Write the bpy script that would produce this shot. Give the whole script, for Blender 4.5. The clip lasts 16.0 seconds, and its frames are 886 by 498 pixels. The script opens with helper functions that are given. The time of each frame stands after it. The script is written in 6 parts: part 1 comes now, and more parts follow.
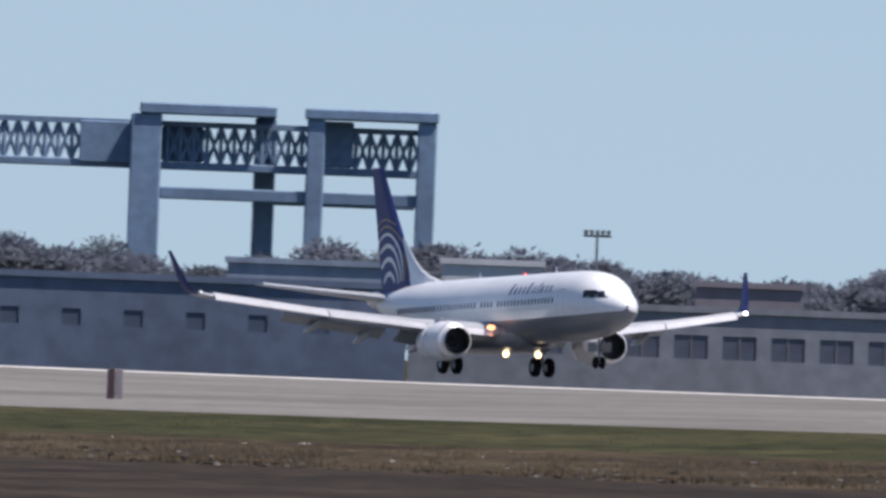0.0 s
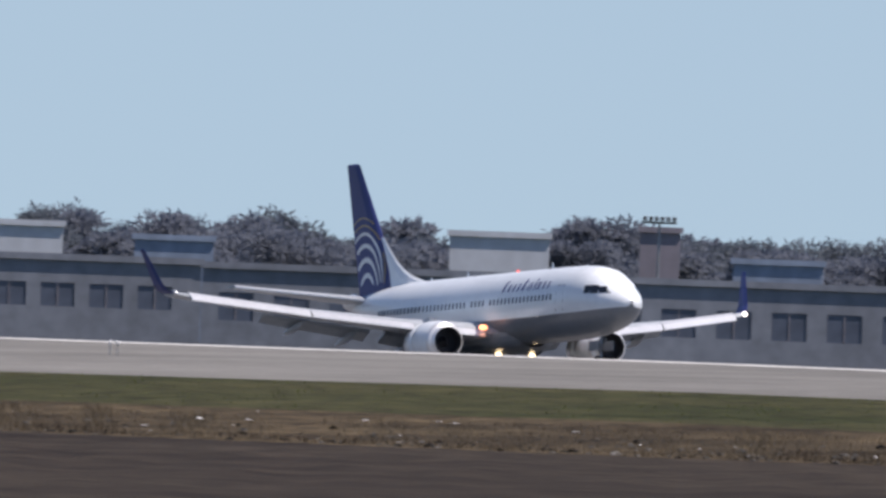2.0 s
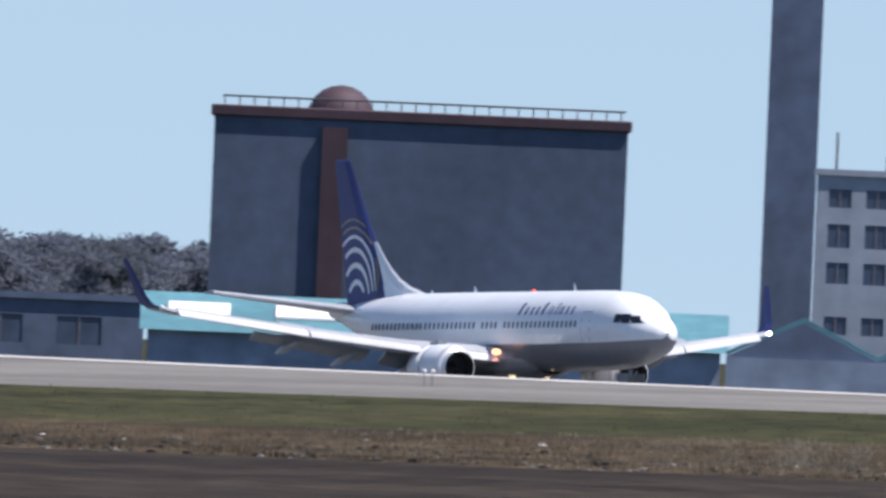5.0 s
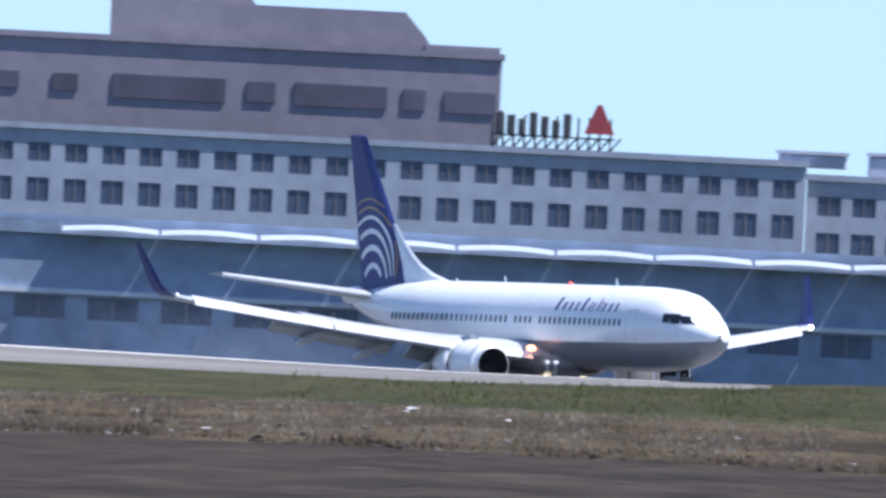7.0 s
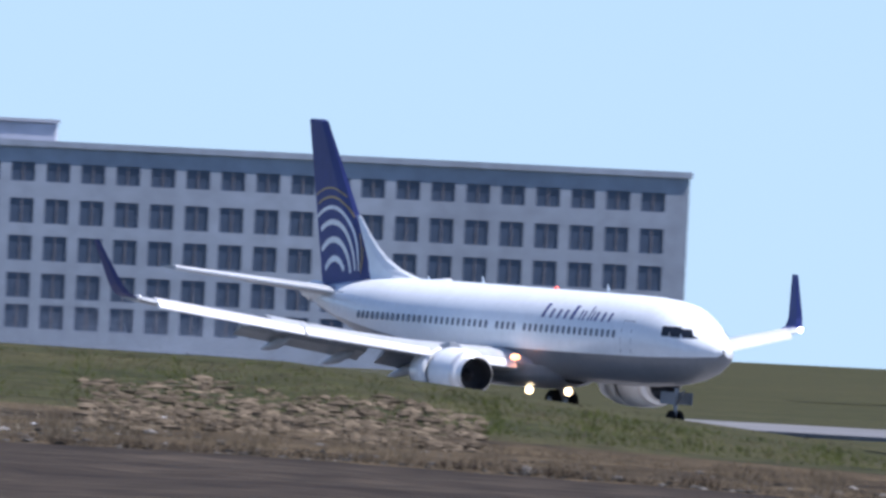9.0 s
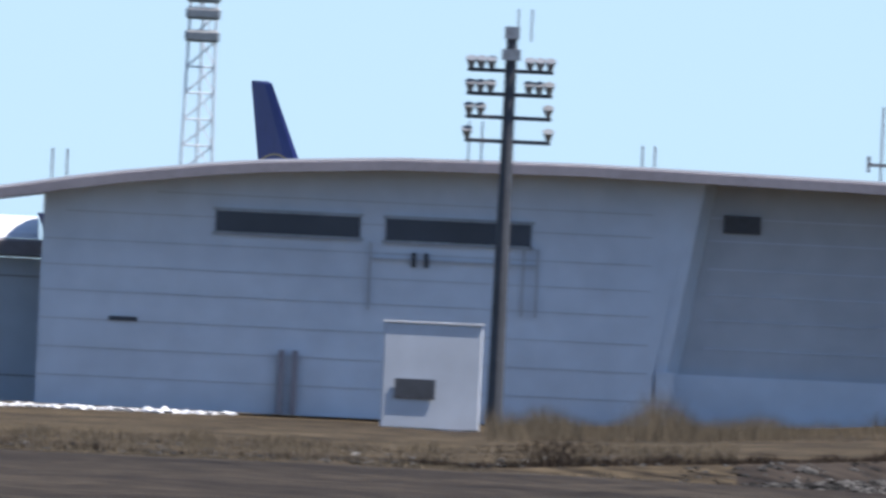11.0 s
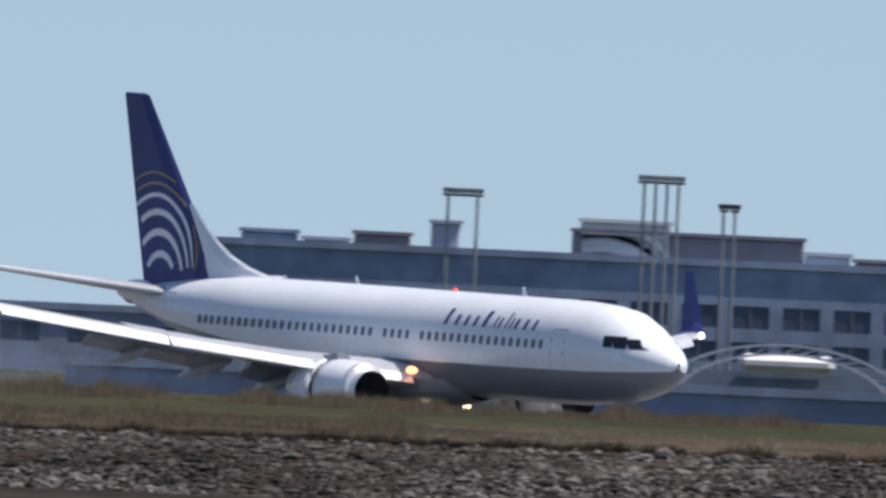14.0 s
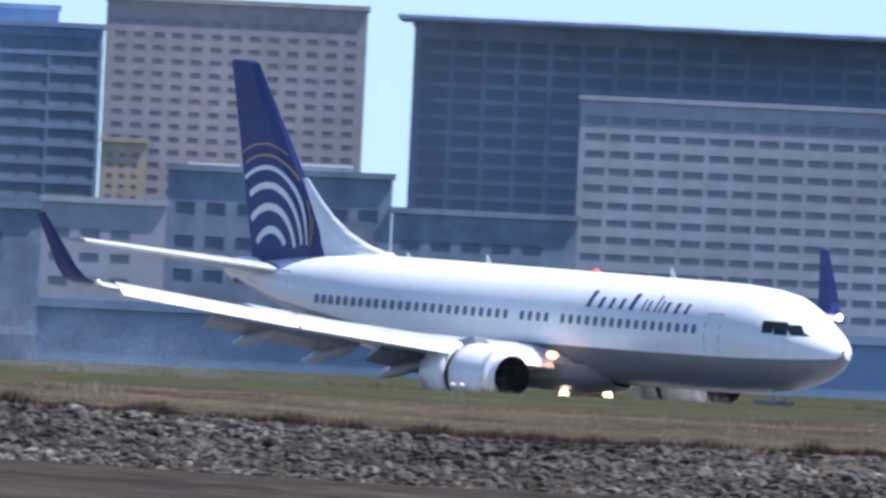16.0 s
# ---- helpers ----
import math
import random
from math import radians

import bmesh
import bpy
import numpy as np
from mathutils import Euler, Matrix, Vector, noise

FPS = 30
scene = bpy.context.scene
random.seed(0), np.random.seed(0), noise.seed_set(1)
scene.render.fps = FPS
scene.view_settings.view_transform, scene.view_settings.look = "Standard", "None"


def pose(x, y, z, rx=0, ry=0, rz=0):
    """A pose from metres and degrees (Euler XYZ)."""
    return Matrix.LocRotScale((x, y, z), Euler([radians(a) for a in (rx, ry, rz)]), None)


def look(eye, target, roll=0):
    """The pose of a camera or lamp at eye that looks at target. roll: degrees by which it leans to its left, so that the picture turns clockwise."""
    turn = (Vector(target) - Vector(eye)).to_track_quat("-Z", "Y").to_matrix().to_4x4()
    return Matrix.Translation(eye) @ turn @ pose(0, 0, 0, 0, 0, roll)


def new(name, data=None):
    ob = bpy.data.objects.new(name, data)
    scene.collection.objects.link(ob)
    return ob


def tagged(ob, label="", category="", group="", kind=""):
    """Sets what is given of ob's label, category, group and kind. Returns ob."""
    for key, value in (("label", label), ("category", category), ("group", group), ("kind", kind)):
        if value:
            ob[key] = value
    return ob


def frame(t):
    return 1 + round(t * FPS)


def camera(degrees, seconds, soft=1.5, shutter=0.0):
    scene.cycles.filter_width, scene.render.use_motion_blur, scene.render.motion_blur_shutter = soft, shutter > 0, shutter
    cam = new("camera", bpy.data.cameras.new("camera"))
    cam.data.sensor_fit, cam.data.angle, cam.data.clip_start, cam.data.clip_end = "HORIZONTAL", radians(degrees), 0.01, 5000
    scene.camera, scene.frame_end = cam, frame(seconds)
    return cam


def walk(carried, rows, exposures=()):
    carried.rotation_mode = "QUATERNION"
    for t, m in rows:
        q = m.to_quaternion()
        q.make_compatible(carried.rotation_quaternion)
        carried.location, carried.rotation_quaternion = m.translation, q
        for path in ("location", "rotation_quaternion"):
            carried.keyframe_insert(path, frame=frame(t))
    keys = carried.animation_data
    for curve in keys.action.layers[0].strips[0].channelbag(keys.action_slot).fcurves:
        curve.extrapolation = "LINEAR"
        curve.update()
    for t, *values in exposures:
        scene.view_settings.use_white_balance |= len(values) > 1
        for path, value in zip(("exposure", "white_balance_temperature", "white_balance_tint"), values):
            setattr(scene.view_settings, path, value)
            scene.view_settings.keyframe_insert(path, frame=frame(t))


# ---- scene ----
FOCAL = 77464.0          # lens, in steps of the panorama's grid (one step is 1/77464 rad)
AZ0 = -66.9319           # bearing of the panorama's origin, degrees from +Y towards +X
EYE = Vector((0.0, 0.0, 5.0))
RUNWAY_Y = 978.4

# seconds, bearing, rise and lean of the camera in degrees
VIEW = [
    (0.00, -66.9319, 0.0884, 2.17),
    (0.50, -66.6255, 0.0863, 2.17),
    (1.00, -66.3627, 0.0597, 2.15),
    (1.50, -66.0056, 0.0601, 2.15),
    (2.00, -65.6555, 0.0509, 2.15),
    (2.50, -65.3262, 0.0441, 2.15),
    (3.00, -65.0418, 0.0652, 2.16),
    (3.50, -64.5920, 0.0605, 2.18),
    (4.00, -64.1988, 0.0680, 2.22),
    (4.20, -64.0598, 0.0768, 2.25),
    (4.72, -63.6884, 0.0763, 2.40),
    (5.25, -63.2984, 0.0758, 2.54),
    (5.78, -62.8964, 0.0754, 2.69),
    (6.30, -62.4899, 0.0749, 2.84),
    (6.50, -62.3197, 0.0678, 2.88),
    (7.00, -61.9109, 0.0632, 2.91),
    (7.50, -61.4128, 0.0692, 2.90),
    (8.00, -60.9223, 0.0677, 2.89),
    (8.20, -60.8553, 0.0785, 2.88),
    (8.72, -60.3473, 0.0733, 2.84),
    (9.25, -59.8142, 0.0681, 2.80),
    (9.78, -59.2648, 0.0629, 2.76),
    (10.30, -58.7094, 0.0578, 2.73),
    (10.50, -58.5227, 0.0537, 2.72),
    (11.00, -58.0107, 0.0393, 2.72),
    (11.50, -57.5073, 0.0225, 2.73),
    (12.00, -57.0693, 0.0301, 2.78),
    (12.50, -56.5085, 0.0175, 2.78),
    (13.00, -55.9841, 0.0286, 2.77),
    (13.50, -55.4694, 0.0539, 2.68),
    (14.00, -54.8620, 0.0787, 2.66),
    (14.50, -54.4378, 0.0855, 2.68),
    (15.00, -54.0148, 0.0798, 2.70),
    (15.50, -53.4901, 0.0550, 2.71),
    (16.00, -53.0310, 0.0445, 2.72),
]
# seconds, nose's place along the runway, height of the wheels, nose-up angle
LANDING = [
    (0.0, -2291.9, 1.83, 2.35),
    (0.5, -2257.4, 1.51, 2.65),
    (1.0, -2222.8, 0.95, 2.85),
    (1.5, -2187.9, 0.54, 3.05),
    (2.0, -2152.9, 0.26, 3.10),
    (2.5, -2117.9, 0.26, 2.95),
    (3.0, -2082.9, 0.26, 2.75),
    (3.5, -2047.8, 0.25, 2.30),
    (4.0, -2012.8, 0.25, 1.95),
    (5.2, -1930.8, 0.24, 1.35),
    (6.5, -1842.0, 0.23, 0.70),
    (7.0, -1808.3, 0.23, 0.50),
    (7.5, -1774.3, 0.23, 0.00),
    (8.0, -1741.0, 0.23, -0.40),
    (9.2, -1660.2, 0.18, -0.80),
    (10.5, -1572.7, 0.12, -1.10),
    (11.0, -1540.5, 0.08, -1.20),
    (11.5, -1509.2, 0.06, -1.35),
    (12.0, -1478.7, 0.09, -1.50),
    (12.5, -1449.3, 0.13, -1.55),
    (13.0, -1421.0, 0.11, -1.40),
    (13.5, -1393.4, 0.07, -1.00),
    (14.0, -1366.7, 0.07, -0.88),
    (14.5, -1340.7, 0.06, -0.92),
    (15.0, -1315.3, 0.04, -1.10),
    (15.5, -1290.5, 0.03, -1.15),
    (16.0, -1266.3, 0.03, -1.10),
]
HEADING = -0.9           # the runway runs this much towards the eye, in degrees


def runway_y(x):
    return RUNWAY_Y + (x + 1700) * math.tan(radians(HEADING))


def bearing(deg, rise):
    a, b = radians(deg), radians(rise)
    return EYE + 1000 * Vector((math.sin(a), math.cos(a), math.tan(b)))


cam = camera(1.15972, 16.0, soft=3.0, shutter=0.15)
walk(cam, [(t, look(EYE, bearing(a, b), roll)) for t, a, b, roll in VIEW],
     exposures=[(0, 0.4, 6850, 18), (4.2, 0.4, 6850, 18), (6.3, 1.03, 6050, 15), (8.2, 1.0, 6000, 20), (10.3, 0.55, 6500, 14), (11.0, 0.95, 6400, 14), (11.45, 1.3, 6450, 15),
                (11.8, 1.1, 6300, 16), (12.5, 0.65, 6500, 14), (14.0, 0.38, 6750, 16), (15.0, 0.62, 6400, 15), (16.0, 1.05, 6150, 15)])

# ---- sky and sun ----
SUN_AZ, SUN_EL = 46.0, 61.0
world = bpy.data.worlds.new("sky")
scene.world = world
world.use_nodes = True
wn = world.node_tree.nodes
sky = wn.new("ShaderNodeTexSky")
sky.sky_type, sky.sun_disc = "NISHITA", False
sky.sun_elevation, sky.sun_rotation = radians(SUN_EL), radians(SUN_AZ)
sky.air_density, sky.dust_density, sky.ozone_density = 1.0, 0.05, 3.0
wn["Background"].inputs["Strength"].default_value = 0.085
world.node_tree.links.new(sky.outputs["Color"], wn["Background"].inputs["Color"])
# the haze near the horizon is thin: read the sky some way up
where, lift, unit = wn.new("ShaderNodeTexCoord"), wn.new("ShaderNodeVectorMath"), wn.new("ShaderNodeVectorMath")
lift.operation, unit.operation = "ADD", "NORMALIZE"
lift.inputs[1].default_value = (0, 0, 0.105)
world.node_tree.links.new(where.outputs["Generated"], lift.inputs[0])
world.node_tree.links.new(lift.outputs["Vector"], unit.inputs[0])
world.node_tree.links.new(unit.outputs["Vector"], sky.inputs["Vector"])
sun_data = bpy.data.lights.new("sun", "SUN")
sun_data.energy, sun_data.angle, sun_data.color = 4.4, radians(0.5), (1.0, 0.965, 0.92)
sun = new("sun", sun_data)
_a, _e = radians(SUN_AZ), radians(SUN_EL)
sun.matrix_world = look((0, 0, 300), Vector((0, 0, 300)) - Vector((math.sin(_a) * math.cos(_e), math.cos(_a) * math.cos(_e), math.sin(_e))))


# ---- materials ----
def material(name, colour, rough=0.7, metal=0.0, vary=0.15, fine=6.0, broad=0.4, bump=0.0, second=None, glow=0.0, per_piece=0.0, coat=0.0, thin=0.0):
    """A surface with a fine grain and broad stains, both in metres."""
    m = bpy.data.materials.new(name)
    m.use_nodes = True
    nt = m.node_tree
    n, l = nt.nodes, nt.links
    b = n["Principled BSDF"]
    b.inputs["Roughness"].default_value, b.inputs["Metallic"].default_value = rough, metal
    b.inputs["Coat Weight"].default_value = coat
    if rough >= 0.85:
        b.inputs["Specular IOR Level"].default_value = 0.08
    tc = n.new("ShaderNodeTexCoord")
    out = []
    for sc in (fine, broad):
        t = n.new("ShaderNodeTexNoise")
        t.inputs["Scale"].default_value, t.inputs["Detail"].default_value = sc, 5
        l.new(tc.outputs["Object"], t.inputs["Vector"])
        out.append(t)
    c2 = second or tuple(c * (1 - 2.2 * vary) for c in colour)
    mix = n.new("ShaderNodeMixRGB")
    ramp = n.new("ShaderNodeValToRGB")
    ramp.color_ramp.elements[0].position, ramp.color_ramp.elements[1].position = 0.38, 0.62
    l.new(out[1].outputs["Fac"], ramp.inputs["Fac"])
    l.new(ramp.outputs["Color"], mix.inputs["Fac"])
    mix.inputs["Color1"].default_value, mix.inputs["Color2"].default_value = (*c2, 1), (*colour, 1)
    g = n.new("ShaderNodeMixRGB")
    g.blend_type = "MULTIPLY"
    g.inputs["Fac"].default_value = min(1.0, vary * 2.5)
    l.new(mix.outputs["Color"], g.inputs["Color1"])
    r2 = n.new("ShaderNodeValToRGB")
    r2.color_ramp.elements[0].position, r2.color_ramp.elements[1].position = 0.3, 0.7
    l.new(out[0].outputs["Fac"], r2.inputs["Fac"])
    l.new(r2.outputs["Color"], g.inputs["Color2"])
    last = g.outputs["Color"]
    if per_piece:
        geo, h = n.new("ShaderNodeNewGeometry"), n.new("ShaderNodeHueSaturation")
        mr = n.new("ShaderNodeMapRange")
        mr.inputs["To Min"].default_value, mr.inputs["To Max"].default_value = 1 - per_piece, 1 + per_piece * (1.9 if per_piece > 0.5 else 1.0)
        l.new(geo.outputs["Random Per Island"], mr.inputs["Value"])
        l.new(mr.outputs["Result"], h.inputs["Value"])
        l.new(last, h.inputs["Color"])
        last = h.outputs["Color"]
    l.new(last, b.inputs["Base Color"])
    if bump:
        bp = n.new("ShaderNodeBump")
        bp.inputs["Strength"].default_value, bp.inputs["Distance"].default_value = bump, 0.05
        l.new(out[0].outputs["Fac"], bp.inputs["Height"])
        l.new(bp.outputs["Normal"], b.inputs["Normal"])
    if thin:
        tr, mx = n.new("ShaderNodeBsdfTranslucent"), n.new("ShaderNodeMixShader")
        mx.inputs["Fac"].default_value = thin
        l.new(last, tr.inputs["Color"])
        l.new(b.outputs["BSDF"], mx.inputs[1])
        l.new(tr.outputs["BSDF"], mx.inputs[2])
        l.new(mx.outputs["Shader"], n["Material Output"].inputs["Surface"])
    if glow:
        b.inputs["Emission Color"].default_value, b.inputs["Emission Strength"].default_value = (*colour, 1), glow
    return m


M = dict(
    white=material("white_paint", (0.83, 0.875, 0.905), 0.28, vary=0.03, fine=3, broad=0.3, coat=0.3),
    grey=material("grey_paint", (0.20, 0.22, 0.245), 0.32, vary=0.05, fine=3, broad=0.4, coat=0.2),
    navy=material("navy_paint", (0.035, 0.05, 0.20), 0.5, vary=0.05, fine=3, broad=0.3),
    gold=material("gold_paint", (0.45, 0.33, 0.14), 0.3, vary=0.05),
    wing=material("wing_skin", (0.43, 0.46, 0.49), 0.32, vary=0.06, fine=4, broad=0.5),
    steel=material("bare_metal", (0.80, 0.81, 0.82), 0.38, metal=0.6, vary=0.04, fine=5),
    dark=material("dark_metal", (0.05, 0.05, 0.055), 0.5, metal=0.4, vary=0.1),
    rubber=material("rubber", (0.02, 0.02, 0.021), 0.85, vary=0.15, fine=20),
    cabin_pane=material("cabin_window_glass", (0.16, 0.18, 0.22), 0.25, vary=0.05),
    glass=material("dark_glass", (0.012, 0.016, 0.025), 0.08, vary=0.05),
    lamp=material("lamp_glow", (1.0, 0.40, 0.17), 0.3, glow=2.4, vary=0.0),
    tip_glint=material("tip_glint_glow", (1.0, 0.97, 0.92), 0.3, glow=3.0, vary=0.0),
    red_lamp=material("beacon_glow", (0.8, 0.08, 0.05), 0.3, glow=0.6, vary=0.0),
    smoke=material("smoke", (0.80, 0.86, 0.96), 1.0, vary=0.02, fine=0.8, broad=0.35, thin=0.5),
    haze=material("thin_smoke", (0.54, 0.61, 0.74), 1.0, vary=0.02, fine=0.5, broad=0.2, thin=0.5),
    mud=material("wet_mud", (0.068, 0.054, 0.041), 0.95, vary=0.35, fine=0.5, broad=0.03, bump=0.5, second=(0.041, 0.032, 0.025)),
    soil=material("bare_soil", (0.081, 0.064, 0.046), 0.95, vary=0.38, fine=0.7, broad=0.045, bump=0.6, second=(0.038, 0.030, 0.023)),
    dry=material("dry_grass_soil", (0.133, 0.101, 0.060), 0.95, vary=0.38, fine=1.0, broad=0.07, bump=0.5, second=(0.060, 0.045, 0.028)),
    lawn=material("mown_grass", (0.050, 0.056, 0.022), 0.95, vary=0.36, fine=0.8, broad=0.05, bump=0.4, second=(0.086, 0.082, 0.038)),
    apron=material("pale_pavement", (0.213, 0.209, 0.196), 0.85, vary=0.12, fine=0.9, broad=0.05),
    runway=material("runway_pavement", (0.20, 0.20, 0.205), 0.65, vary=0.15, fine=0.8, broad=0.04),
    line=material("white_marking", (0.612, 0.612, 0.594), 0.85, vary=0.12),
    stone=material("shore_stone", (0.105, 0.100, 0.093), 0.9, vary=0.3, fine=5, broad=0.12, bump=0.4, per_piece=0.95),
    straw=material("dry_straw", (0.255, 0.200, 0.132), 0.9, vary=0.15, fine=2, broad=0.1, per_piece=0.3, thin=0.45),
    pale_straw=material("bleached_straw", (0.43, 0.37, 0.27), 0.9, vary=0.15, fine=2, broad=0.1, per_piece=0.25, thin=0.45),
    warm_lamp=material("warm_lamp_glow", (1.0, 0.78, 0.45), 0.3, glow=3.0, vary=0.0),
    taupe_pane=material("dark_plum_glass", (0.15, 0.135, 0.185), 0.5, vary=0.15, fine=0.3, broad=0.08),
    warehouse_pane=material("dark_warehouse_glass", (0.105, 0.15, 0.235), 0.6, vary=0.15, fine=0.3, broad=0.08),
    dead=material("dead_weeds", (0.085, 0.062, 0.045), 0.9, vary=0.2, fine=2, broad=0.1, per_piece=0.3, thin=0.35),
    tuft=material("green_tufts", (0.15, 0.175, 0.055), 0.9, vary=0.15, fine=2, broad=0.1, per_piece=0.12, thin=0.5),
    sandstone=material("sandy_stone", (0.17, 0.138, 0.10), 0.9, vary=0.2, fine=3, broad=0.2, per_piece=0.3),
    # twig and foliage colours carry the blue-grey veil of distance haze
    twig=material("hazed_twigs", (0.214, 0.239, 0.290), 0.95, vary=0.05, fine=1, broad=0.1, per_piece=0.06, thin=0.6),
    evergreen=material("hazed_foliage", (0.180, 0.209, 0.242), 0.95, vary=0.06, fine=0.8, broad=0.1, per_piece=0.1, thin=0.6),
    tan=material("tan_concrete", (0.265, 0.29, 0.335), 0.85, vary=0.1, fine=0.8, broad=0.05),
    # slate cladding, lifted and blued so that its colour includes the haze
    slate=material("hazed_blue_grey_cladding", (0.31, 0.395, 0.53), 0.65, vary=0.14, fine=0.5, broad=0.06),
    pale=material("pale_cladding", (0.58, 0.62, 0.67), 0.65, vary=0.06, fine=0.8, broad=0.06),
    taupe=material("taupe_cladding", (0.265, 0.245, 0.285), 0.75, vary=0.08, fine=0.6, broad=0.05),
    # white wall toned blue-grey, with the haze before it painted in
    office=material("hazed_office_wall", (0.37, 0.425, 0.51), 0.7, vary=0.08, fine=0.7, broad=0.05),
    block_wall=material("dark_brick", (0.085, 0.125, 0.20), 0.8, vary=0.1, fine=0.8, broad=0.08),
    teal_dark=material("dark_teal_cladding", (0.055, 0.105, 0.17), 0.75, vary=0.1, fine=0.6, broad=0.08),
    strip=material("dark_strip_glass", (0.05, 0.06, 0.085), 0.25, vary=0.15, fine=0.4, broad=0.1),
    truck_green=material("dull_green_paint", (0.035, 0.07, 0.04), 0.5, vary=0.15, fine=2),
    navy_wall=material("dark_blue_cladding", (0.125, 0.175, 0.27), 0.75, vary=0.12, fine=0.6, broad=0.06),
    maroon=material("maroon_cladding", (0.072, 0.042, 0.058), 0.7, vary=0.1),
    teal=material("teal_roofing", (0.10, 0.27, 0.32), 0.55, vary=0.1, fine=1.0, broad=0.1),
    pane=material("window_glass", (0.135, 0.19, 0.30), 0.25, vary=0.2, fine=0.3, broad=0.08),
    # blue glass, brightened further because the far haze is put into it
    blue_pane=material("hazed_curtain_glass", (0.42, 0.59, 0.79), 0.5, vary=0.22, fine=0.12, broad=0.03),
    green_pane=material("green_window_glass", (0.045, 0.095, 0.10), 0.15, vary=0.2, fine=0.6, broad=0.2),
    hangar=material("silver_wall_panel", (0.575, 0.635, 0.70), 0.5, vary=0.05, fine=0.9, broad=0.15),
    # darker twin of the silver panel: the recess's shade sits in its colour
    hangar_shade=material("shade_toned_panel", (0.44, 0.465, 0.49), 0.55, vary=0.06, fine=0.9, broad=0.15),
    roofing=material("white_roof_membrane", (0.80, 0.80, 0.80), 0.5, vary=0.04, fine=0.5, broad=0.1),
    fascia=material("grey_fascia", (0.27, 0.25, 0.27), 0.7, vary=0.06),
    # the crane's own blue, with far haze mixed into the colour
    crane=material("hazed_blue_steel", (0.19, 0.305, 0.46), 0.7, vary=0.1, fine=1.0, broad=0.1),
    galv=material("galvanised_steel", (0.36, 0.38, 0.40), 0.45, metal=0.6, vary=0.1),
    post=material("dark_steel_post", (0.07, 0.075, 0.085), 0.6, vary=0.1),
    # haze_pane, tan_pane, tower_pane, dim_pane: paled towards the walls to imitate haze
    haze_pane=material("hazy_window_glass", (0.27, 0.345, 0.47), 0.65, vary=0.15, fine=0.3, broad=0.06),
    tan_pane=material("hazed_blue_glass", (0.185, 0.22, 0.30), 0.35, vary=0.2, fine=0.3, broad=0.08),
    tower_pane=material("hazed_tower_glass", (0.30, 0.43, 0.63), 0.6, vary=0.2, fine=0.12, broad=0.03),
    # light tan that stands for sun on the brown tower's edge
    sunlit_wall=material("sunlit_brick", (0.60, 0.50, 0.40), 0.85, vary=0.08, fine=0.8, broad=0.06),
    dim_pane=material("hazed_pale_glass", (0.40, 0.44, 0.53), 0.65, vary=0.1, fine=0.3, broad=0.08),
    orange=material("orange_fabric", (0.90, 0.11, 0.02), 0.8, vary=0.08, fine=3),
    red=material("red_paint", (0.42, 0.07, 0.08), 0.6, vary=0.08),
    lime=material("lime_paint", (0.20, 0.33, 0.06), 0.5, vary=0.1),
    # brown, grey_wall and tower_blue are paled and blued as distance haze would do
    brown=material("hazed_brown_brick", (0.50, 0.475, 0.50), 0.85, vary=0.08, fine=0.8, broad=0.06),
    grey_wall=material("hazed_grey_cladding", (0.50, 0.53, 0.62), 0.8, vary=0.08, fine=0.5, broad=0.05),
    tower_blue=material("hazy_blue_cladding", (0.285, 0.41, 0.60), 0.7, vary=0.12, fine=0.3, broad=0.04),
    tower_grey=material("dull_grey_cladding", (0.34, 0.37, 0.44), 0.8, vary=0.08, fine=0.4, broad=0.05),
    snow=material("white_gravel_edge", (0.85, 0.85, 0.85), 0.6, vary=0.1, fine=4),
)


# ---- small tools ----
def finish(name, bm, mat, smooth=False):
    me = bpy.data.meshes.new(name)
    bmesh.ops.recalc_face_normals(bm, faces=bm.faces)
    bm.to_mesh(me)
    bm.free()
    for m in (mat if isinstance(mat, (list, tuple)) else [mat]):
        me.materials.append(m)
    if smooth:
        for p in me.polygons:
            p.use_smooth = True
    return me


def part(name, bm, mat, parent=None, label="", at=None, smooth=False):
    ob = new(name, finish(name, bm, mat, smooth))
    ob.parent = parent
    if at is not None:
        ob.matrix_basis = at
    return tagged(ob, label)


def root(name, at, label, category, group=""):
    ob = new(name)
    ob.matrix_basis = at
    return tagged(ob, label, category, group)


def box(bm, x0, x1, y0, y1, z0, z1, bevel=0.0):
    r = bmesh.ops.create_cube(bm, size=1.0)
    vs = r["verts"]
    for v in vs:
        v.co = Vector(((x0 + x1) / 2 + v.co.x * (x1 - x0), (y0 + y1) / 2 + v.co.y * (y1 - y0), (z0 + z1) / 2 + v.co.z * (z1 - z0)))
    if bevel:
        es = list({e for v in vs for e in v.link_edges})
        bmesh.ops.bevel(bm, geom=es, offset=bevel, segments=1, affect="EDGES")
    return bm


def boxes(*items, bevel=0.0):
    bm = bmesh.new()
    for b in items:
        box(bm, *b, bevel=bevel)
    return bm


def rod(bm, a, b, r, r2=None, n=6):
    a, b = Vector(a), Vector(b)
    d = b - a
    m = Matrix.Translation((a + b) / 2) @ d.to_track_quat("Z", "Y").to_matrix().to_4x4()
    bmesh.ops.create_cone(bm, cap_ends=True, segments=n, radius1=r, radius2=r if r2 is None else r2, depth=d.length, matrix=m)
    return bm


